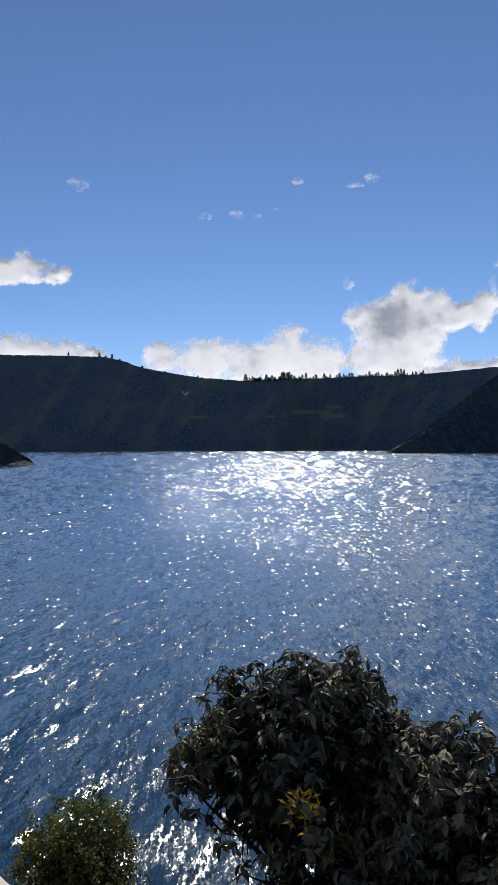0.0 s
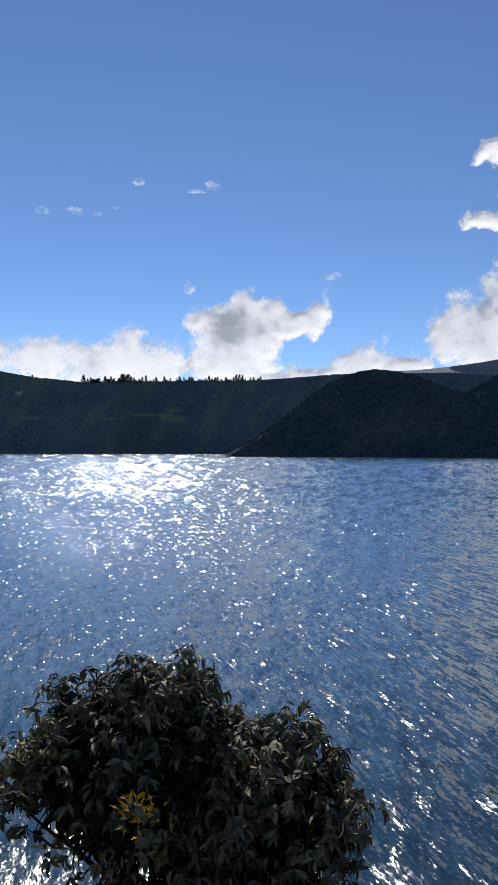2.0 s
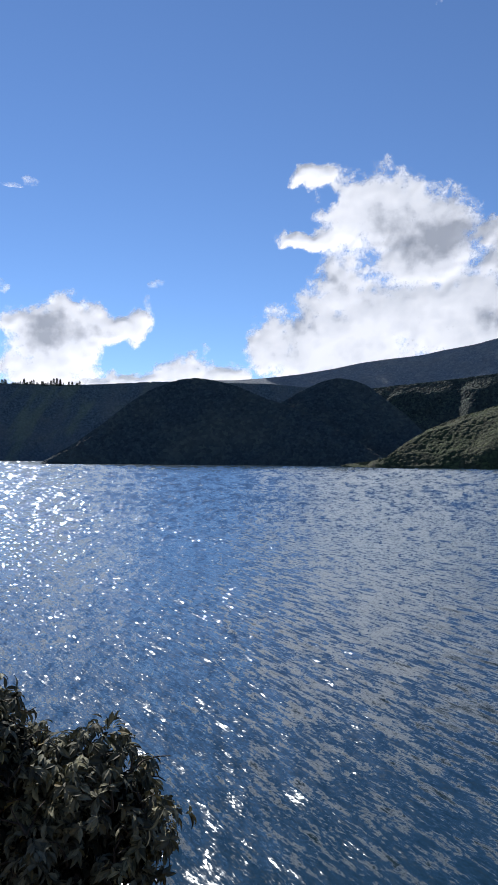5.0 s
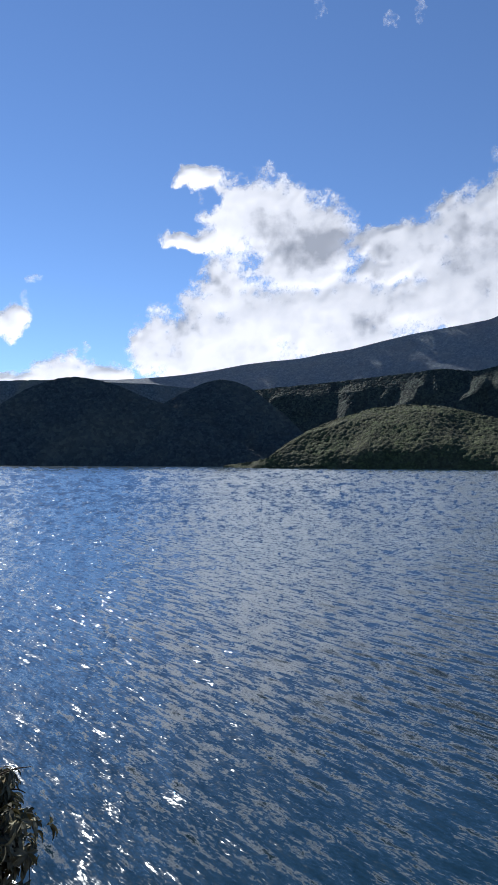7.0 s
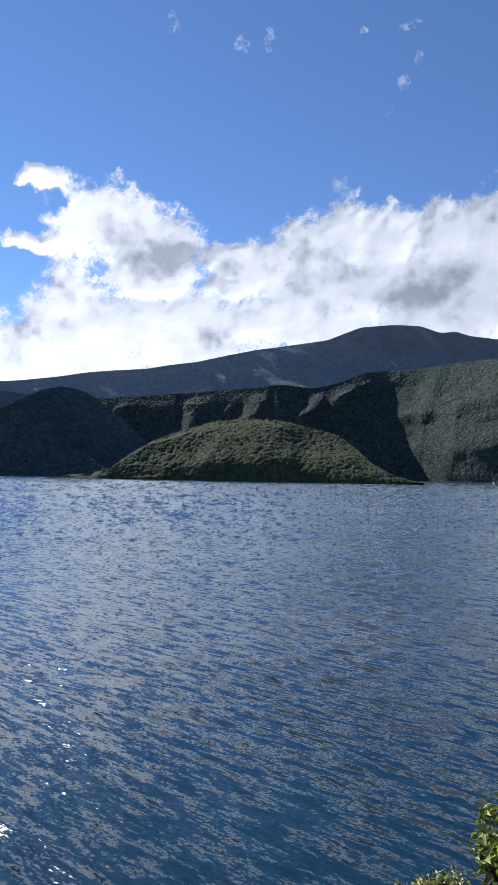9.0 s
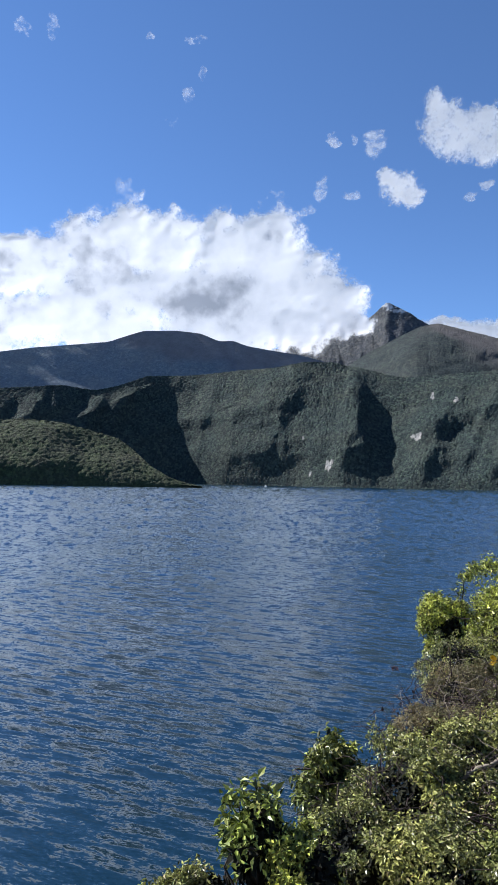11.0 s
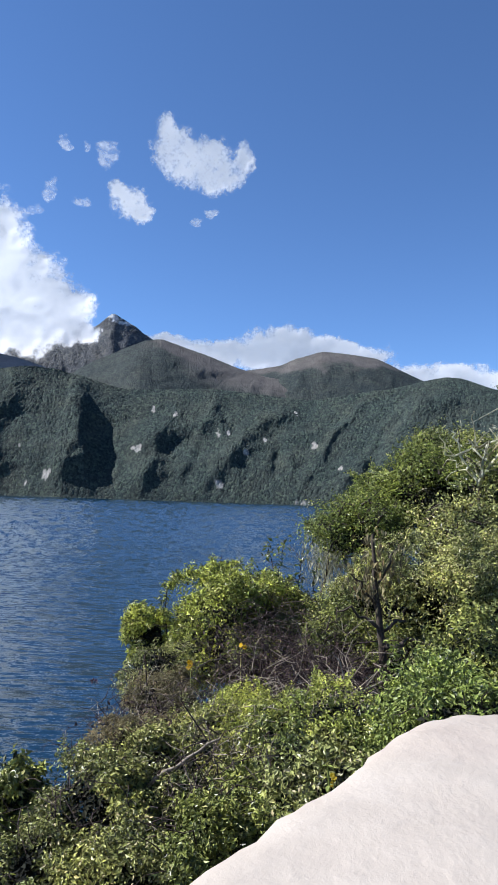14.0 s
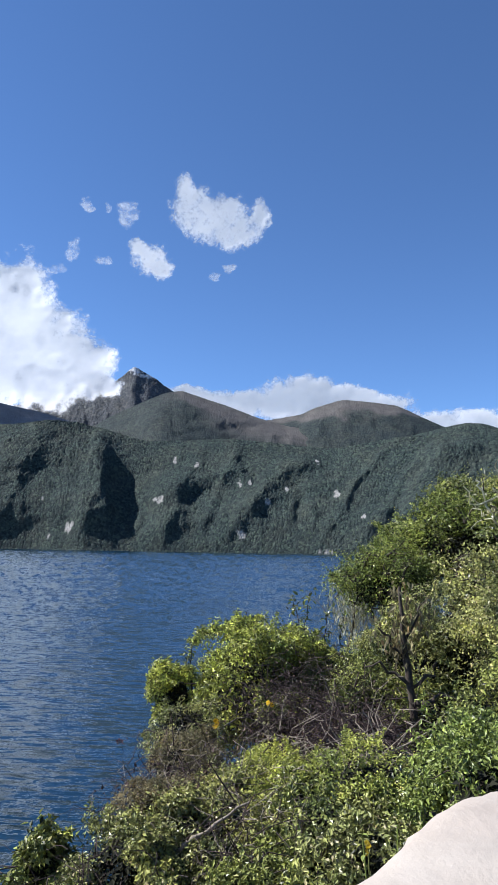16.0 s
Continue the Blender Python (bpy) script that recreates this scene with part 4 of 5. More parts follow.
def boat():
    at = polar(np.array(63.9), np.array(1420.0), 0.15)
    thing = tagged(new("tour_boat"), "small white covered tour boat on the lake", "boat")
    thing.location = at.tolist()
    thing.rotation_euler = (0, 0, radians(40))
    white, _, b = material("boat_paint")
    b.inputs["Base Color"].default_value, b.inputs["Roughness"].default_value = (0.8, 0.8, 0.8, 1), 0.4
    bm = bmesh.new()
    ring = []
    for x, w, keel in ((-5, 1.1, -.3), (-2, 1.4, -.5), (2, 1.3, -.5), (4.5, .7, -.2), (6, .05, .4)):
        ring.append([bm.verts.new(v) for v in ((x, -w, .9), (x, -w * .7, keel), (x, w * .7, keel), (x, w, .9))])
    for p, q in zip(ring, ring[1:]):
        for k in range(3):
            bm.faces.new((p[k], q[k], q[k + 1], p[k + 1]))
        bm.faces.new((p[3], q[3], q[0], p[0]))
    bm.faces.new(ring[0])
    me = bpy.data.meshes.new("hull")
    bm.to_mesh(me)
    me.materials.append(white)
    part("hull", me, thing)
    for x in (-4, 2.5):
        for y in (-1.1, 1.1):
            part("post", tubes_mesh("post", white, [(np.array([(x, y, .8), (x, y, 1.7), (x, y, 2.6)]), .06, .06)]), thing)
    P = np.array([[(x, y, 2.6 + .25 * (1 - (y / 1.4) ** 2) + dz) for y in (-1.4, -.7, 0, .7, 1.4)] for dz in (0, .08) for x in (-4.6, 0, 3.2)], float)
    F = np.vstack([grid_faces(3, 5), grid_faces(3, 5) + 15])
    part("canopy", mesh_of("canopy", P, F, white), thing, "white canopy roof")


boat()


# ---- parapet ----
def parapet():
    """The plastered parapet of the terrace: a broad rounded top along the drop, turning a corner."""
    line = np.array([(-2.6, 2.02), (-1.2, 1.10), (-0.18, 0.43), (0.30, 0.105), (0.77, -0.20), (1.03, -0.345), (1.15, -0.405), (1.215, -0.445), (1.255, -0.495), (1.275, -0.56), (1.285, -0.68), (1.29, -0.9), (1.29, -1.4), (1.29, -2.6)])
    line = line + np.array([0.011, 0.022])
    seg = np.concatenate([[0], np.cumsum(np.linalg.norm(np.diff(line, axis=0), axis=1))])
    u = np.concatenate([np.arange(0, seg[-1], 0.02), [seg[-1]]])
    L = np.stack([np.interp(u, seg, line[:, k]) for k in (0, 1)], -1)
    for _ in range(6):
        L[1:-1] = (L[:-2] + 2 * L[1:-1] + L[2:]) / 4
    T = unit(np.gradient(L, axis=0))
    inward = np.stack([T[:, 1], -T[:, 0]], -1)
    # across: outer foot, outer face, rounded outer edge, top, rounded inner edge, inner face
    prof = [(-0.03, -2.6), (-0.02, -0.6), (-0.004, -0.10), (0.0, -0.035), (0.006, -0.015), (0.016, -0.004), (0.04, 0.0), (0.09, 0.003), (0.15, 0.005), (0.21, 0.005), (0.27, 0.003), (0.32, -0.001), (0.36, -0.012), (0.385, -0.04), (0.39, -0.12), (0.39, -0.6), (0.39, -1.5)]
    bend = seg[8]
    ins = np.array([1.25, -0.47]) + np.array([-0.39, -0.21])          # inner corner
    along = np.array([0.855, -0.519])
    back1 = ins + (np.minimum((L - ins) @ along, 0.0))[:, None] * along
    back2 = np.stack([np.full(len(u), ins[0]), np.minimum(L[:, 1], ins[1])], -1)
    inner = np.where((u < bend)[:, None], back1, back2)
    P = np.zeros((len(u), len(prof), 3))
    for k, (w, h) in enumerate(prof):
        f = w / 0.39
        P[:, k, :2], P[:, k, 2] = (L + inward * w if w < 0.0 else L + (inner - L) * f), 8.74 + h
    rim = np.array([1.0 if -0.2 < h < 0.003 and w < 0.05 else 0.4 for w, h in prof])
    n1 = fbm(P * 14.0, 4, 3) * 0.006 + fbm(P * 45.0, 2, 4) * 0.0015
    P[..., 2] += n1 * 0.6
    P[..., :2] += (inward * -1)[:, None, :] * ((fbm(P * 11.0, 4, 8) * 0.008 + fbm(P * 60.0, 2, 9) * 0.004) * rim[None, :])[..., None]
    # a trowelled ridge where the two lengths meet
    d = np.abs((P[..., 0] - 1.2) * 0.06 + (P[..., 1] + 0.43)) 
    P[..., 2] += 0.006 * np.exp(-(d / 0.018) ** 2) * smooth(0.75, 0.9, P[..., 0])
    me = mesh_of("parapet", P, grid_faces(*P.shape[:2]), PLASTER)
    tagged(new("parapet", me), "cream plastered parapet with a broad uneven top", "wall", kind="structure")


parapet()

# ---- plants on the bank ----
WOOD = bark("twig_bark", (0.022, 0.016, 0.011), (0.08, 0.06, 0.042))
GREY_WOOD = bark("dead_wood", (0.10, 0.08, 0.06), (0.32, 0.27, 0.21))
BROWN_WOOD = bark("dry_twigs", (0.009, 0.005, 0.005), (0.048, 0.027, 0.024))
GREY_LEAF = foliage("felted_leaves", (0.03, 0.032, 0.02), (0.178, 0.174, 0.12), (0.12, 0.09, 0.03), 0.7, 0.06)
SMALL_LEAF = foliage("small_olive_leaves", (0.050, 0.061, 0.017), (0.110, 0.127, 0.033), (0.176, 0.121, 0.044), 0.45, 0.3)
LIME_LEAF = foliage("sunlit_green_leaves", (0.024, 0.03, 0.006), (0.5, 0.52, 0.11), (0.65, 0.58, 0.22), 0.34, 0.12)
OLIVE_LEAF = foliage("olive_leaves", (0.02, 0.02, 0.008), (0.39, 0.39, 0.13), (0.6, 0.5, 0.3), 0.34, 0.1)
CROWN_LEAF = foliage("tree_leaves", (0.016, 0.022, 0.006), (0.27, 0.31, 0.065), (0.42, 0.4, 0.13), 0.36, 0.12)
DEEP_LEAF = foliage("deep_green_leaves", (0.014, 0.018, 0.005), (0.29, 0.31, 0.085), (0.48, 0.44, 0.18), 0.33, 0.1)
HERB_LEAF = foliage("herb_leaves", (0.02, 0.03, 0.008), (0.29, 0.34, 0.08), (0.42, 0.44, 0.16), 0.4, 0.15)
DRY_LEAF = foliage("dry_leaves", (0.12, 0.09, 0.045), (0.26, 0.22, 0.12), (0.3, 0.2, 0.1), 0.7, 0.35)
YELLOW = foliage("yellow_petals", (0.5, 0.3, 0.01), (0.75, 0.5, 0.015), (0.7, 0.35, 0.01), 0.5, 0.4)
TURNING = foliage("turning_leaves", (0.14, 0.09, 0.01), (0.33, 0.22, 0.015), (0.3, 0.13, 0.01), 0.5, 0.2)
HUSK_LEAF = foliage("dark_dead_leaves", (0.014, 0.008, 0.009), (0.075, 0.042, 0.038), (0.28, 0.2, 0.13), 0.6, 0.15)
LICHEN = foliage("hanging_lichen", (0.26, 0.25, 0.19), (0.5, 0.48, 0.38), (0.34, 0.29, 0.2), 0.8, 0.3)
EYE_A = (0.03, 0.0, 9.0)


# the dark shrub below the terrace
bush_at = seen_from(-0.6, -24.0, 4.7, EYE_A)
bush = shrub("felted_shrub", (bush_at[0], bush_at[1], 6.9), (0.9, 0.78, 0.7), (GREY_LEAF, WOOD), 21000, 0.084, 0.38, lumps=100, lump=0.22, low=-0.9, seed=3, droop=0.75, whorl=8, single=240, stems=14,
             thick=0.03, label="dark grey-green shrub with drooping felted leaves", blade=(BROAD, BROAD_FACES), squash=0.95, core=0.75,
             more=[((0.78, -0.05, -0.33), (0.74, 0.7, 0.6), 70), ((0.4, -0.5, -0.7), (0.9, 0.5, 0.35), 40)])
tip = seen_from(12.0, -21.3, 4.75, EYE_A)
rng = np.random.default_rng(8)
p, way = skin(rng, np.array([tip]), np.array([0.09]), 60, 1.3)
y, x, z = leaf_frames(rng, p, way, 0.7, 0.4)
root = np.array(bush.location)
part("shoot", leaf_mesh("shoot", GREY_LEAF, p - root, y, x, z, rng.uniform(0.07, 0.11, 60), 0.38, BROAD, BROAD_FACES), bush)
spot = seen_from(0.2, -27.7, 3.75, EYE_A)
p, way = skin(rng, np.array([spot, spot + np.array([-.1, .05, .02])]), np.array([0.09, 0.08]), 60, 1.3)
y, x, z = leaf_frames(rng, p, way, -0.6, 0.5)
part("yellow_leaves", leaf_mesh("yellow_leaves", TURNING, p - root, y, x, z, rng.uniform(0.035, 0.06, 60), 0.4), bush, "turning yellow leaves")

# shrubs, herbs and trees: name, azimuth, elevation, distance, radii, leaf, count, length, lumps, lump, droop, label
SHRUBS = [
    ("small_leaved_shrub", -19.3, -30.0, 3.3, (.25, .25, .22), SMALL_LEAF, 8500, .032, 22, .13, .1, "olive shrub with tiny leaves below the parapet"),
    ("round_shrub", 84.3, -10.6, 9.0, (1.0, .95, .88), LIME_LEAF, 33000, .066, 80, .22, .1, "rounded yellow-green sunlit shrub on the bank"),
    ("round_shrub", 77.4, -11.0, 9.0, (.30, .30, .42), LIME_LEAF, 5600, .068, 16, .13, .1, "small yellow-green leafy shrub on the bank"),
    ("dark_shrub", 86.2, -12.2, 8.7, (.9, .5, .5), DEEP_LEAF, 9000, .06, 26, .2, .3, "shaded green shrub behind dry twigs"),
    ("dark_shrub", 93.2, -11.6, 8.2, (.65, .5, .5), DEEP_LEAF, 7000, .055, 18, .2, .3, "shaded green shrub under a tree"),
    ("dark_shrub", 90.5, -10.5, 9.0, (.6, .6, .5), DEEP_LEAF, 7650, .06, 16, .26, .3, "shaded green shrub beside dry twigs"),
    ("hanging_shrub", 99.0, -7.2, 8.4, (.85, .7, .62), OLIVE_LEAF, 11900, .085, 22, .28, .8, "olive shrub with hanging half-dry leaves"),
    ("hanging_shrub", 104.5, -7.0, 7.8, (.85, .7, .65), OLIVE_LEAF, 11050, .085, 22, .28, .8, "olive shrub with hanging half-dry leaves"),
    ("hanging_shrub", 94.8, -8.0, 8.6, (.45, .4, .45), OLIVE_LEAF, 4420, .075, 12, .2, .8, "thin olive shrub with hanging leaves"),
    ("low_shrub", 86.5, -17.6, 6.0, (.85, .6, .26), LIME_LEAF, 12750, .048, 24, .2, 0, "low sunlit yellow-green scrub on the bank"),
    ("low_shrub", 93.0, -17.6, 5.4, (.55, .45, .3), LIME_LEAF, 5950, .05, 14, .18, 0, "low sunlit green scrub among sticks"),
    ("leafy_shrub", 90.0, -21.5, 4.6, (.6, .45, .42), DEEP_LEAF, 7140, .065, 18, .2, .3, "leafy green shrub with shaded gaps"),
    ("leafy_shrub", 80.5, -21.5, 5.0, (.7, .5, .45), OLIVE_LEAF, 8840, .055, 22, .2, .3, "tangled olive shrub with dry stems"),
    ("leafy_shrub", 74.5, -23.5, 4.6, (.5, .45, .4), OLIVE_LEAF, 6460, .055, 18, .18, .3, "tangled olive shrub on the drop"),
    ("leafy_shrub", 84.5, -26.0, 3.7, (.5, .35, .32), DEEP_LEAF, 6120, .058, 16, .16, .3, "leafy green shrub under the parapet"),
    ("leafy_shrub", 93.0, -23.0, 3.2, (.32, .3, .26), OLIVE_LEAF, 3230, .055, 12, .14, .3, "leafy olive shrub against the parapet"),
    ("leafy_shrub", 77.0, -28.0, 3.6, (.42, .35, .26), OLIVE_LEAF, 4760, .05, 14, .15, .2, "olive shrub under the parapet"),
    ("leafy_shrub", 70.0, -27.0, 4.0, (.42, .35, .30), OLIVE_LEAF, 4420, .05, 14, .15, .2, "yellow-green shrub on the drop"),
    ("leafy_shrub", 78.4, -14.2, 8.0, (.5, .45, .5), OLIVE_LEAF, 4200, .055, 14, .2, .3, "half-dry olive shrub over the water"),
    ("dry_shrub", 77.3, -19.6, 5.3, (.42, .35, .32), DRY_LEAF, 2600, .05, 14, .16, .5, "half-dry brown shrub on the drop"),
    ("dry_shrub", 79.0, -16.3, 7.4, (.6, .5, .36), DRY_LEAF, 4420, .05, 18, .18, .4, "half-dry shrub with curled leaves"),
    ("dry_shrub", 83.0, -18.5, 5.8, (.5, .4, .3), OLIVE_LEAF, 4080, .05, 16, .16, .4, "olive scrub with dry stems"),
    ("drooping_shrub", 68.2, -23.0, 5.0, (.17, .17, .3), DEEP_LEAF, 5600, .075, 10, .13, 1.0, "dense dark green shrub with drooping leaves"),
    ("broad_leaved_shrub", 61.8, -26.6, 3.5, (.19, .17, .26), HERB_LEAF, 620, .07, 14, .07, .1, "light green broad-leaved shrub on the drop"),
    ("broad_leaved_shrub", 65.8, -28.4, 3.4, (.22, .2, .16), LIME_LEAF, 2200, .05, 9, .1, .1, "yellow-green shrub on the drop"),
    ("small_leaved_shrub", 57.0, -30.0, 3.5, (.34, .22, .11), OLIVE_LEAF, 2550, .038, 10, .08, 0, "small olive shrub on the drop"),
    ("dark_shrub", 97.6, -12.3, 7.7, (.6, .45, .42), DEEP_LEAF, 5200, .055, 18, .17, .3, "shaded green shrub under a tree"),
    ("dark_shrub", 102.6, -11.8, 6.4, (.6, .45, .42), DEEP_LEAF, 5200, .055, 18, .17, .3, "shaded green shrub behind the herbs"),
    ("herb_bed", 103.5, -16.5, 3.0, (.4, .35, .16), HERB_LEAF, 4200, .045, 14, .12, .25, "bed of fresh green herbs along the parapet"),
    ("herb_bed", 101.0, -16.0, 3.5, (.62, .4, .2), HERB_LEAF, 6500, .05, 18, .14, .25, "bed of fresh green herbs along the parapet"),
]
for i, (name, az, el, dist, radii, leaf_mat, count, length, lumps, lump, droop, label) in enumerate(SHRUBS):
    eye = EYE_A if az < 20 else (0.347, -0.292, 8.993)
    if name in ("leafy_shrub", "low_shrub", "dry_shrub"):      # open scrub with deep gaps
        count, lumps, lump, length = int(count * 1.3), int(lumps * 1.5), lump * 0.7, length * 0.8
    elif name == "hanging_shrub":
        count, length = int(count * 1.7), length * 0.62
    count, length = int(count * 1.85), length * (0.72 if "herb" not in name else 0.6)
    shrub(name, seen_from(az, el, dist, eye), radii, (leaf_mat, WOOD), count, length, 0.46, lumps=lumps, lump=lump, seed=40 + i, droop=droop, spread=0.7, label=label, thick=0.012 + 0.004 * radii[0], blade=(SLIP, SLIP_FACES),
          category="herbs" if "herb" in name else "shrub")

TREES = [
    (100.0, 0.6, 12.0, (1.6, 1.3, .85), CROWN_LEAF, 36000, .058, "spreading green tree on the bank"),
    (101.5, 3.4, 12.6, (1.25, 1.0, .5), DEEP_LEAF, 15000, .068, "dark-crowned tree behind the bank"),
    (94.6, -2.3, 11.0, (.95, .9, .5), CROWN_LEAF, 16000, .055, "flat-crowned green tree over the lake"),
    (107.8, 0.0, 10.5, (1.2, 1.2, 1.1), DEEP_LEAF, 13000, .066, "dense green tree on the bank"),
    (103.0, -3.0, 9.8, (.9, .8, .6), OLIVE_LEAF, 10000, .065, "olive-green tree on the bank"),
]
for i, (az, el, dist, radii, leaf_mat, count, length, label) in enumerate(TREES):
    shrub("tree", seen_from(az, el, dist), radii, (leaf_mat, WOOD), int(count * 1.6), length * 0.78, 0.5, lumps=75, lump=.3, seed=80 + i, droop=.15, spread=0.7, label=label, thick=0.06, stems=5, category="tree", crown_name="crown", squash=0.6, core=0.65, blade=(SLIP, SLIP_FACES))


def herb(seed, tall):
    """An upright herb with crossed pairs of toothed leaves."""
    rng = np.random.default_rng(seed)
    plant = tagged(new("herb"), "fresh green herb with paired leaves", "herb", "herbs along the parapet")
    line = limb(rng, (0, 0, 0), (rng.normal() * .06, rng.normal() * .06, tall), 0.03, 8)
    part("stem", tubes_mesh("stem", HERB_LEAF, [(line, .006, .003)]), plant)
    one = leaf_mesh("leaf", HERB_LEAF, np.zeros((1, 3)), np.array([[0, 1.0, 0]]), np.array([[1.0, 0, 0]]), np.array([[0, 0, 1.0]]), np.ones(1), 0.62, BROAD, BROAD_FACES)
    for k in range(14):
        h = 1 - k * 0.045
        at = np.array([np.interp(h, np.linspace(0, 1, 8), line[:, j]) for j in range(3)])
        for half in (0, 1):
            ob = part("leaf", one, plant)
            size = (0.021 + 0.0042 * min(k, 5)) * rng.uniform(0.8, 1.15)
            ob.matrix_basis = Matrix.Translation(at.tolist()) @ Euler((radians(rng.uniform(-35, 20)), radians(rng.uniform(-15, 15)), radians(90 * k + 180 * half + rng.uniform(-25, 25)))).to_matrix().to_4x4() @ Matrix.Scale(size, 4)
    return plant


def herbs():
    rng = np.random.default_rng(12)
    kinds = [herb(60 + k, 1.0 + 0.12 * k) for k in range(4)]
    for k in range(64):
        az = rng.uniform(94, 109)
        dist = rng.uniform(2.2, 4.3)
        top = seen_from(az, -15.2 + (az - 94) * 0.36 + rng.uniform(-1.2, 0.8) - (4.0 - dist) * 1.2, dist)
        kind = k % 4
        tall = 1.0 + 0.12 * kind
        ground_z = foot(top)[2]
        size = max(0.5, (top[2] - ground_z) / tall)
        m = Matrix.Translation((top[0], top[1], top[2] - tall * min(size, 1.2))) @ Matrix.Rotation(rng.uniform(0, 6.28), 4, "Z")
        if k < 4:
            kinds[k].matrix_basis = m
        else:
            copy_thing(kinds[kind], m)


herbs()


def tangle(name, az, el, dist, radii, count, mat, thick, seed, label, length=0.5, husks=0):
    """A heap of dry twigs lying every way."""
    rng = np.random.default_rng(seed)
    c = seen_from(az, el, dist)
    root = foot(c)
    thing = tagged(new(name), label, "dry twigs")
    thing.location = root
    items = []
    for k in range(count):
        a = c + rng.normal(size=3) * np.asarray(radii) * 0.55
        b = a + unit(rng.normal(size=3) * np.array([1, 1, .6])) * length * rng.uniform(0.4, 1.3)
        items.append((limb(rng, a, b, 0.25, 5) - root, thick * rng.uniform(0.5, 1.3), thick * 0.3))
    part("twig_mass", tubes_mesh("twig_mass", mat, items, 4), thing)["kind"] = "stuff"
    if husks:
        p = c + rng.normal(size=(husks, 3)) * np.asarray(radii) * 0.6
        y, x, z = leaf_frames(rng, p, rng.normal(size=p.shape), 0.4, 0.5)
        part("dead_leaves", leaf_mesh("dead_leaves", HUSK_LEAF, p - root, y, x, z, rng.uniform(.02, .05, husks), .5), thing, "small curled dead leaves")["kind"] = "stuff"
    base = limb(rng, root, c, 0.1, 5) - root
    part("stem", tubes_mesh("stem", mat, [(base, thick * 3, thick)]), thing)


tangle("dry_brush", 87.0, -13.2, 8.1, (1.15, .5, .6), 1500, BROWN_WOOD, .004, 1, "tangle of purple-brown dry twigs", .4, 3600)
tangle("dry_brush", 92.5, -14.6, 6.9, (.8, .5, .3), 420, BROWN_WOOD, .006, 2, "heap of brown dry sticks", .5, 900)
tangle("dry_brush", 79.5, -17.5, 6.2, (.7, .5, .35), 75, GREY_WOOD, .0035, 3, "tangle of thin grey twigs", .45)
tangle("dry_brush", 75.0, -18.0, 6.6, (.35, .3, .3), 80, BROWN_WOOD, .004, 4, "spray of brown dry twigs over the water", .24, 60)
tangle("dry_brush", 93.5, -14.8, 6.2, (.4, .3, .12), 30, GREY_WOOD, .007, 5, "pile of pale broken sticks", .6)
tangle("dry_brush", 81.0, -23.5, 4.4, (.6, .4, .35), 55, GREY_WOOD, .0035, 6, "thin grey stems in the scrub", .45)
tangle("dry_brush", 85.5, -20.2, 4.9, (.7, .4, .3), 110, GREY_WOOD, .0032, 7, "thin pale dead stems in the scrub", .4)
tangle("dry_brush", 78.0, -19.4, 5.5, (.55, .4, .35), 320, BROWN_WOOD, .004, 8, "brown dry stems in the scrub", .35, 900)
tangle("dry_brush", 84.5, -23.5, 4.2, (.6, .35, .3), 200, BROWN_WOOD, .004, 9, "brown dry stems in shaded gaps", .4)
tangle("dry_brush", 71.5, -25.0, 4.2, (.4, .3, .25), 90, BROWN_WOOD, .0035, 10, "brown dry stems on the drop", .35)
tangle("dry_brush", 92.5, -12.9, 7.6, (.7, .4, .3), 260, BROWN_WOOD, .004, 11, "brown dry twigs under a tree", .4, 500)
tangle("dry_brush", 87.0, -14.2, 7.4, (.8, .3, .35), 70, GREY_WOOD, .005, 12, "pale bare sticks over dark dry twigs", .5)
tangle("dry_brush", 91.0, -15.6, 6.4, (.6, .3, .22), 60, GREY_WOOD, .006, 13, "pale fallen sticks on the scrub", .6)


def stick(a, b, thick, mat, seed, label, bend=0.12):
    rng = np.random.default_rng(seed)
    a, b = seen_from(*a), seen_from(*b)
    ob = new("stick", tubes_mesh("stick", mat, [(limb(rng, a, b, bend, 9), thick, thick * .35)], 7))
    tagged(ob, label, "dead branch", "dead branches on the bank")


stick((76.5, -22.6, 4.5), (83.6, -18.3, 4.8), .02, GREY_WOOD, 1, "long pale dead branch in the scrub", .07)
stick((88.5, -26.0, 3.9), (84.0, -20.5, 4.6), .014, GREY_WOOD, 2, "thin pale dead branch in the scrub")
stick((79.0, -16.5, 7.6), (83.5, -12.5, 8.2), .016, GREY_WOOD, 3, "curved pale dead branch over dry twigs", .3)
stick((91.0, -16.5, 6.0), (95.5, -14.0, 6.4), .02, GREY_WOOD, 4, "fallen pale branch among sticks", .04)
stick((80.0, -15.8, 8.0), (86.0, -15.2, 7.8), .014, GREY_WOOD, 5, "pale dry stem lying across twigs")


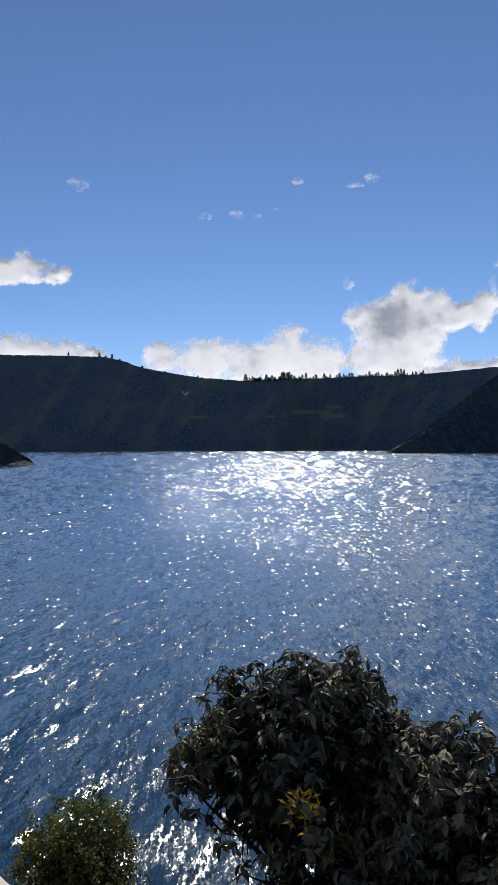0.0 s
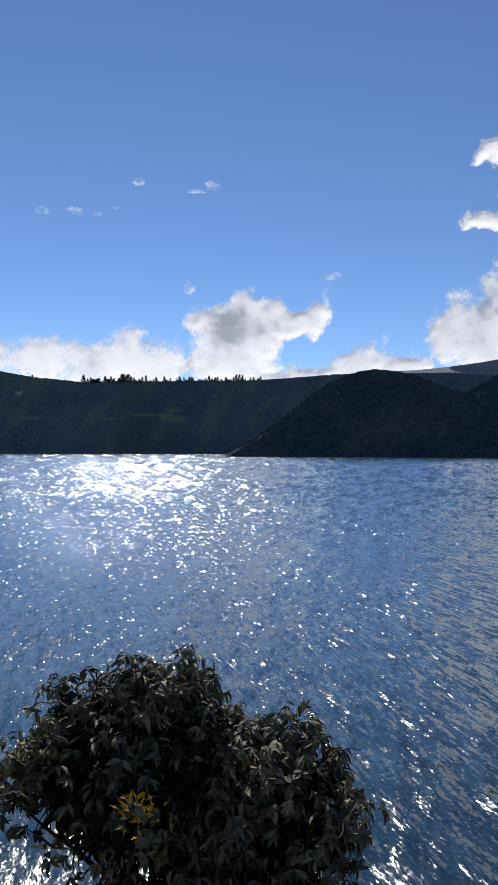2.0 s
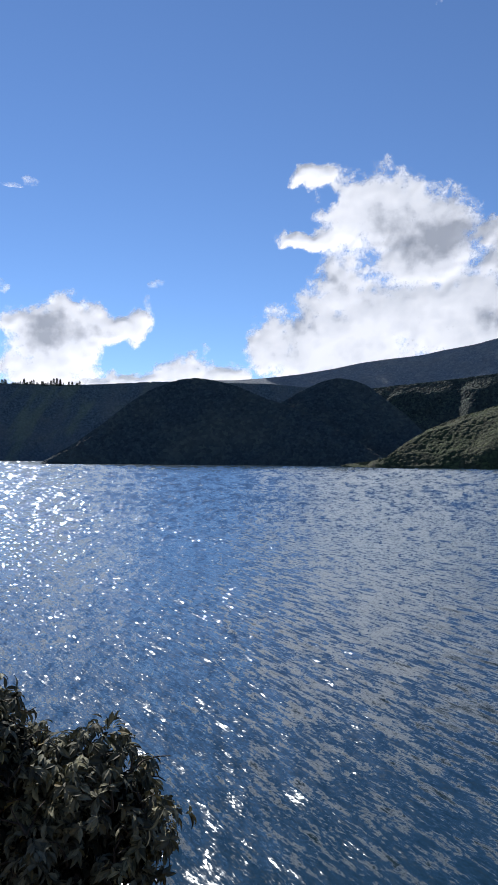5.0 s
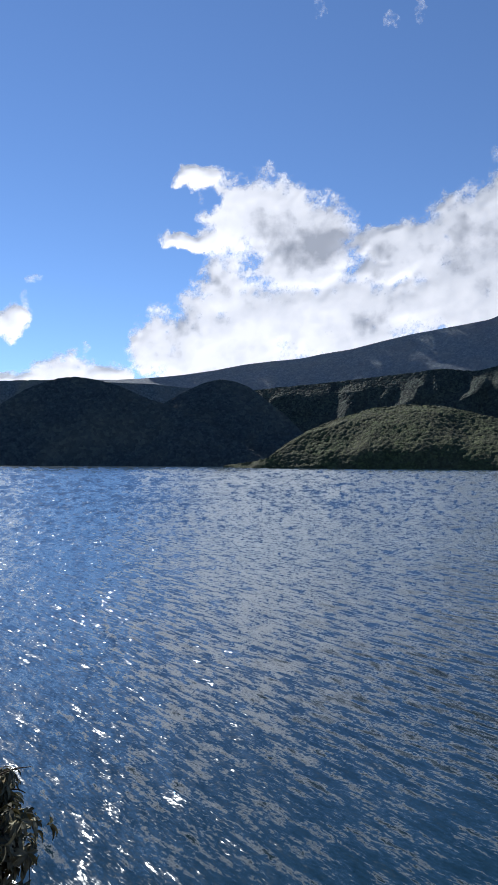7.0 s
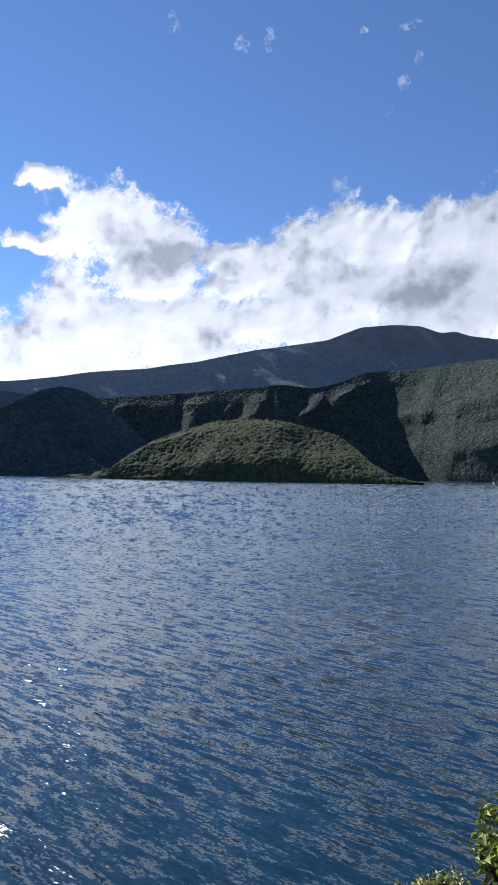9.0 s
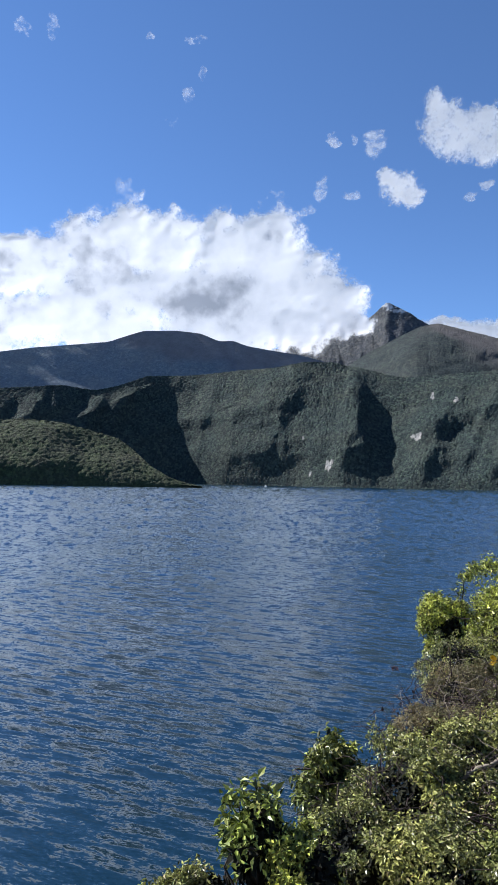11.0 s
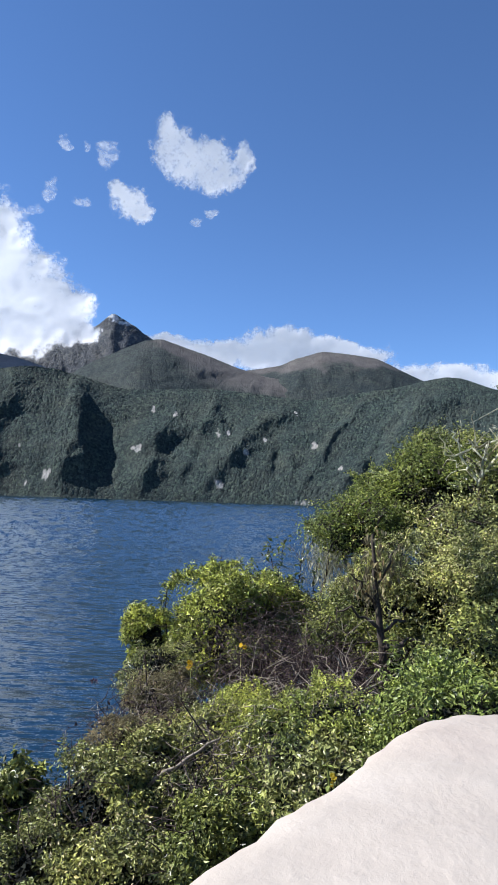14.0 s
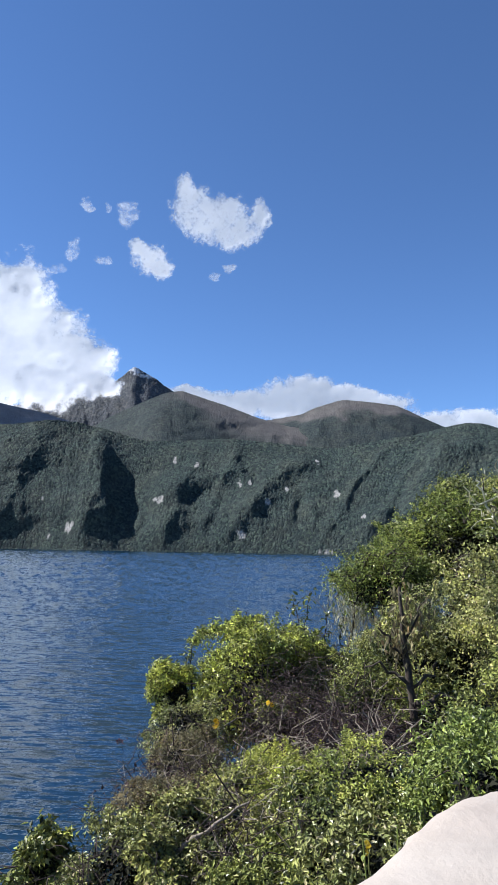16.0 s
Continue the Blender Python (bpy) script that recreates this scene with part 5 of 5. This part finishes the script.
def dead_sapling():
    """A dark stem with forked branches and curled dead leaves."""
    rng = np.random.default_rng(31)
    base = foot(seen_from(96.8, -14, 7.2))
    thing = tagged(new("dead_sapling"), "dark sapling with brown dead leaves", "tree")
    thing.location = base
    p0, p1, p2 = seen_from(96.2, -11.0, 7.2), seen_from(95.6, -7.0, 7.2), seen_from(95.3, -2.4, 7.2)
    trunk = np.vstack([limb(rng, base, p0, .03, 4)[:-1], limb(rng, p0, p1, .04, 4)[:-1], limb(rng, p1, p2, .03, 5)])
    part("trunk", tubes_mesh("trunk", WOOD, [(trunk - base, .05, .014)], 7), thing)
    arms = [(p0 + (p1 - p0) * .6, seen_from(93.6, -5.6, 7.1), .022), (p0, seen_from(103.2, -12.0, 7.0), .035), (p1, seen_from(97.3, -3.4, 7.3), .016), (p0 + (p1 - p0) * .3, seen_from(92.6, -8.6, 7.0), .02),
            (p0, seen_from(98.0, -8.0, 7.3), .025)]
    for a, b, r in arms:
        part("branch", tubes_mesh("branch", WOOD, [(limb(rng, a, b, .22, 7) - base, r, r * .35)], 6), thing)
    spots = np.vstack([np.linspace(p1, p2, 12), np.linspace(arms[0][0], arms[0][1], 8)[2:], np.linspace(p1, arms[2][1], 8)])
    p = np.repeat(spots, 11, 0) + rng.normal(size=(len(spots) * 11, 3)) * .07
    y, x, z = leaf_frames(rng, p, rng.normal(size=p.shape) * .4, 1.2, .3)
    part("dead_leaves", leaf_mesh("dead_leaves", DRY_LEAF, p - base, y, x, z, rng.uniform(.05, .1, len(p)), .4), thing, "curled brown dead leaves")["kind"] = "stuff"


dead_sapling()


def lichen_branches():
    """Bare crooked branches grown over with pale lichen, above the trees."""
    rng = np.random.default_rng(77)
    base = foot(seen_from(104.0, -6, 10.0))
    thing = tagged(new("bare_tree"), "bare tree with pale lichen on crooked branches", "tree")
    thing.location = base
    hub = seen_from(103.4, 1.6, 10.0)
    part("trunk", tubes_mesh("trunk", WOOD, [(limb(rng, base, hub, .05, 7) - base, .07, .03)], 6), thing)
    tips = []
    for az, el in ((100.4, 5.4), (101.3, 5.9), (103.0, 5.2), (104.6, 6.2), (105.6, 4.8), (102.3, 3.6), (106.6, 9.0), (105.6, 9.4)):
        tip = seen_from(az, el, 10.0 + rng.normal() * .2)
        line = limb(rng, hub, tip, .3, 8)
        part("branch", tubes_mesh("branch", LICHEN, [(line - base, .022, .007)], 5), thing)
        tips.append(line[4:])
        for q in range(3):
            a = line[3 + q]
            part("twig", tubes_mesh("twig", LICHEN, [(limb(rng, a, a + rng.normal(size=3) * .16 + np.array([0, 0, .06]), .3, 5) - base, .009, .004)], 4), thing)
    t = np.vstack(tips)
    p = np.repeat(t, 7, 0) + rng.normal(size=(len(t) * 7, 3)) * .04
    y, x, z = leaf_frames(rng, p, rng.normal(size=p.shape), .5, .3)
    part("lichen", leaf_mesh("lichen", LICHEN, p - base, y, x, z, rng.uniform(.025, .06, len(p)), .35), thing)["kind"] = "stuff"


lichen_branches()


def hanging_lichen():
    """A grey beard of lichen and dry fibre on a branch end."""
    rng = np.random.default_rng(17)
    c = seen_from(91.9, -4.4, 11.6)
    root = foot(c)
    thing = tagged(new("bearded_branch"), "branch with a pale hanging beard of lichen", "tree")
    thing.location = root
    part("branch", tubes_mesh("branch", WOOD, [(limb(rng, root, c, .1, 7) - root, .05, .02)], 6), thing)
    n = 1800
    p = c + rng.normal(size=(n, 3)) * np.array([.2, .2, .24])
    y, x, z = leaf_frames(rng, p, rng.normal(size=p.shape) * .25, 1.4, .15)
    part("beard", leaf_mesh("beard", LICHEN, p - root, y, x, z, rng.uniform(.06, .14, n), .1), thing, "pale hanging lichen")["kind"] = "stuff"


hanging_lichen()


def flower(az, el, dist, size, seed, heads=3):
    rng = np.random.default_rng(seed)
    c = seen_from(az, el, dist)
    root = foot(c)
    thing = tagged(new("yellow_flower"), "bright yellow daisy-like flower on a thin stem", "flower", "yellow flowers on the bank")
    thing.location = root
    part("stem", tubes_mesh("stem", OLIVE_LEAF, [(limb(rng, root, c, .06, 6) - root, .006, .003)], 4), thing)
    for h in range(heads):
        at = c + rng.normal(size=3) * size * .7 * (h > 0) - root
        n = 13
        a = np.linspace(0, 6.28, n, endpoint=False)
        face = unit(np.array([-c[0], -c[1], .5]) / 9 + rng.normal(size=3) * .4)
        e1 = unit(np.cross(face, [0, 0, 1.0]))
        e2 = np.cross(face, e1)
        y = np.cos(a)[:, None] * e1 + np.sin(a)[:, None] * e2 + .25 * face
        x = unit(np.cross(y, face))
        part("petals", leaf_mesh("petals", YELLOW, np.repeat(at[None], n, 0), unit(y), x, np.cross(x, unit(y)), np.full(n, size), .45), thing)


flower(85.0, -11.5, 7.4, .03, 1)
flower(81.0, -13.1, 7.5, .03, 2, 4)
flower(92.6, -20.7, 2.95, .013, 3, 4)
flower(84.4, -15.4, 7.6, .03, 4, 2)


def sprig(az, el, az2, el2, dist, seed):
    """A thin shoot with a few leaves above a shrub."""
    rng = np.random.default_rng(seed)
    a, b = seen_from(az, el, dist), seen_from(az2, el2, dist)
    root = foot(a)
    thing = tagged(new("sprig"), "thin leafy shoot above the shrubs", "shrub")
    thing.location = root
    line = np.vstack([limb(rng, root, a, .05, 5)[:-1], limb(rng, a, b, .12, 8)])
    part("stem", tubes_mesh("stem", WOOD, [(line - root, .009, .003)], 4), thing)
    p = np.repeat(line[5:], 5, 0) + rng.normal(size=(5 * len(line[5:]), 3)) * .03
    y, x, z = leaf_frames(rng, p, rng.normal(size=p.shape), .1, .3)
    part("leaves", leaf_mesh("leaves", DEEP_LEAF, p - root, y, x, z, rng.uniform(.05, .1, len(p)), .45), thing)["kind"] = "stuff"


for k, (a, e, a2, e2) in enumerate(((87.4, -6.5, 86.8, -3.3), (87.6, -6.5, 88.3, -3.0), (89.5, -8.5, 89.7, -4.2), (90.4, -9.0, 91.0, -4.8), (78.8, -8.5, 79.2, -6.6), (61.7, -25.5, 62.0, -23.0), (79.0, -10, 78.3, -8.0))):
    sprig(a, e, a2, e2, 9.0 if a > 70 else 3.5, 200 + k)


def bud():
    rng = np.random.default_rng(4)
    c = seen_from(73.5, -14.2, 7.2)
    root = foot(seen_from(76.0, -18.0, 7.2))
    thing = tagged(new("dry_seed_head"), "dark red dry seed head on a thin stem", "seed head")
    thing.location = root
    part("stem", tubes_mesh("stem", BROWN_WOOD, [(limb(rng, root, c, .25, 8) - root, .004, .002)], 4), thing)
    p = np.repeat((c - root)[None], 26, 0) + rng.normal(size=(26, 3)) * .012
    y, x, z = leaf_frames(rng, p, rng.normal(size=p.shape), .2, .3)
    dark = foliage("seed_husk", (0.03, 0.01, 0.01), (0.07, 0.02, 0.02), (0.15, 0.03, 0.03), 0.6, 0.1)
    part("head", leaf_mesh("head", dark, p, y, x, z, rng.uniform(.02, .04, 26), .5), thing)


bud()
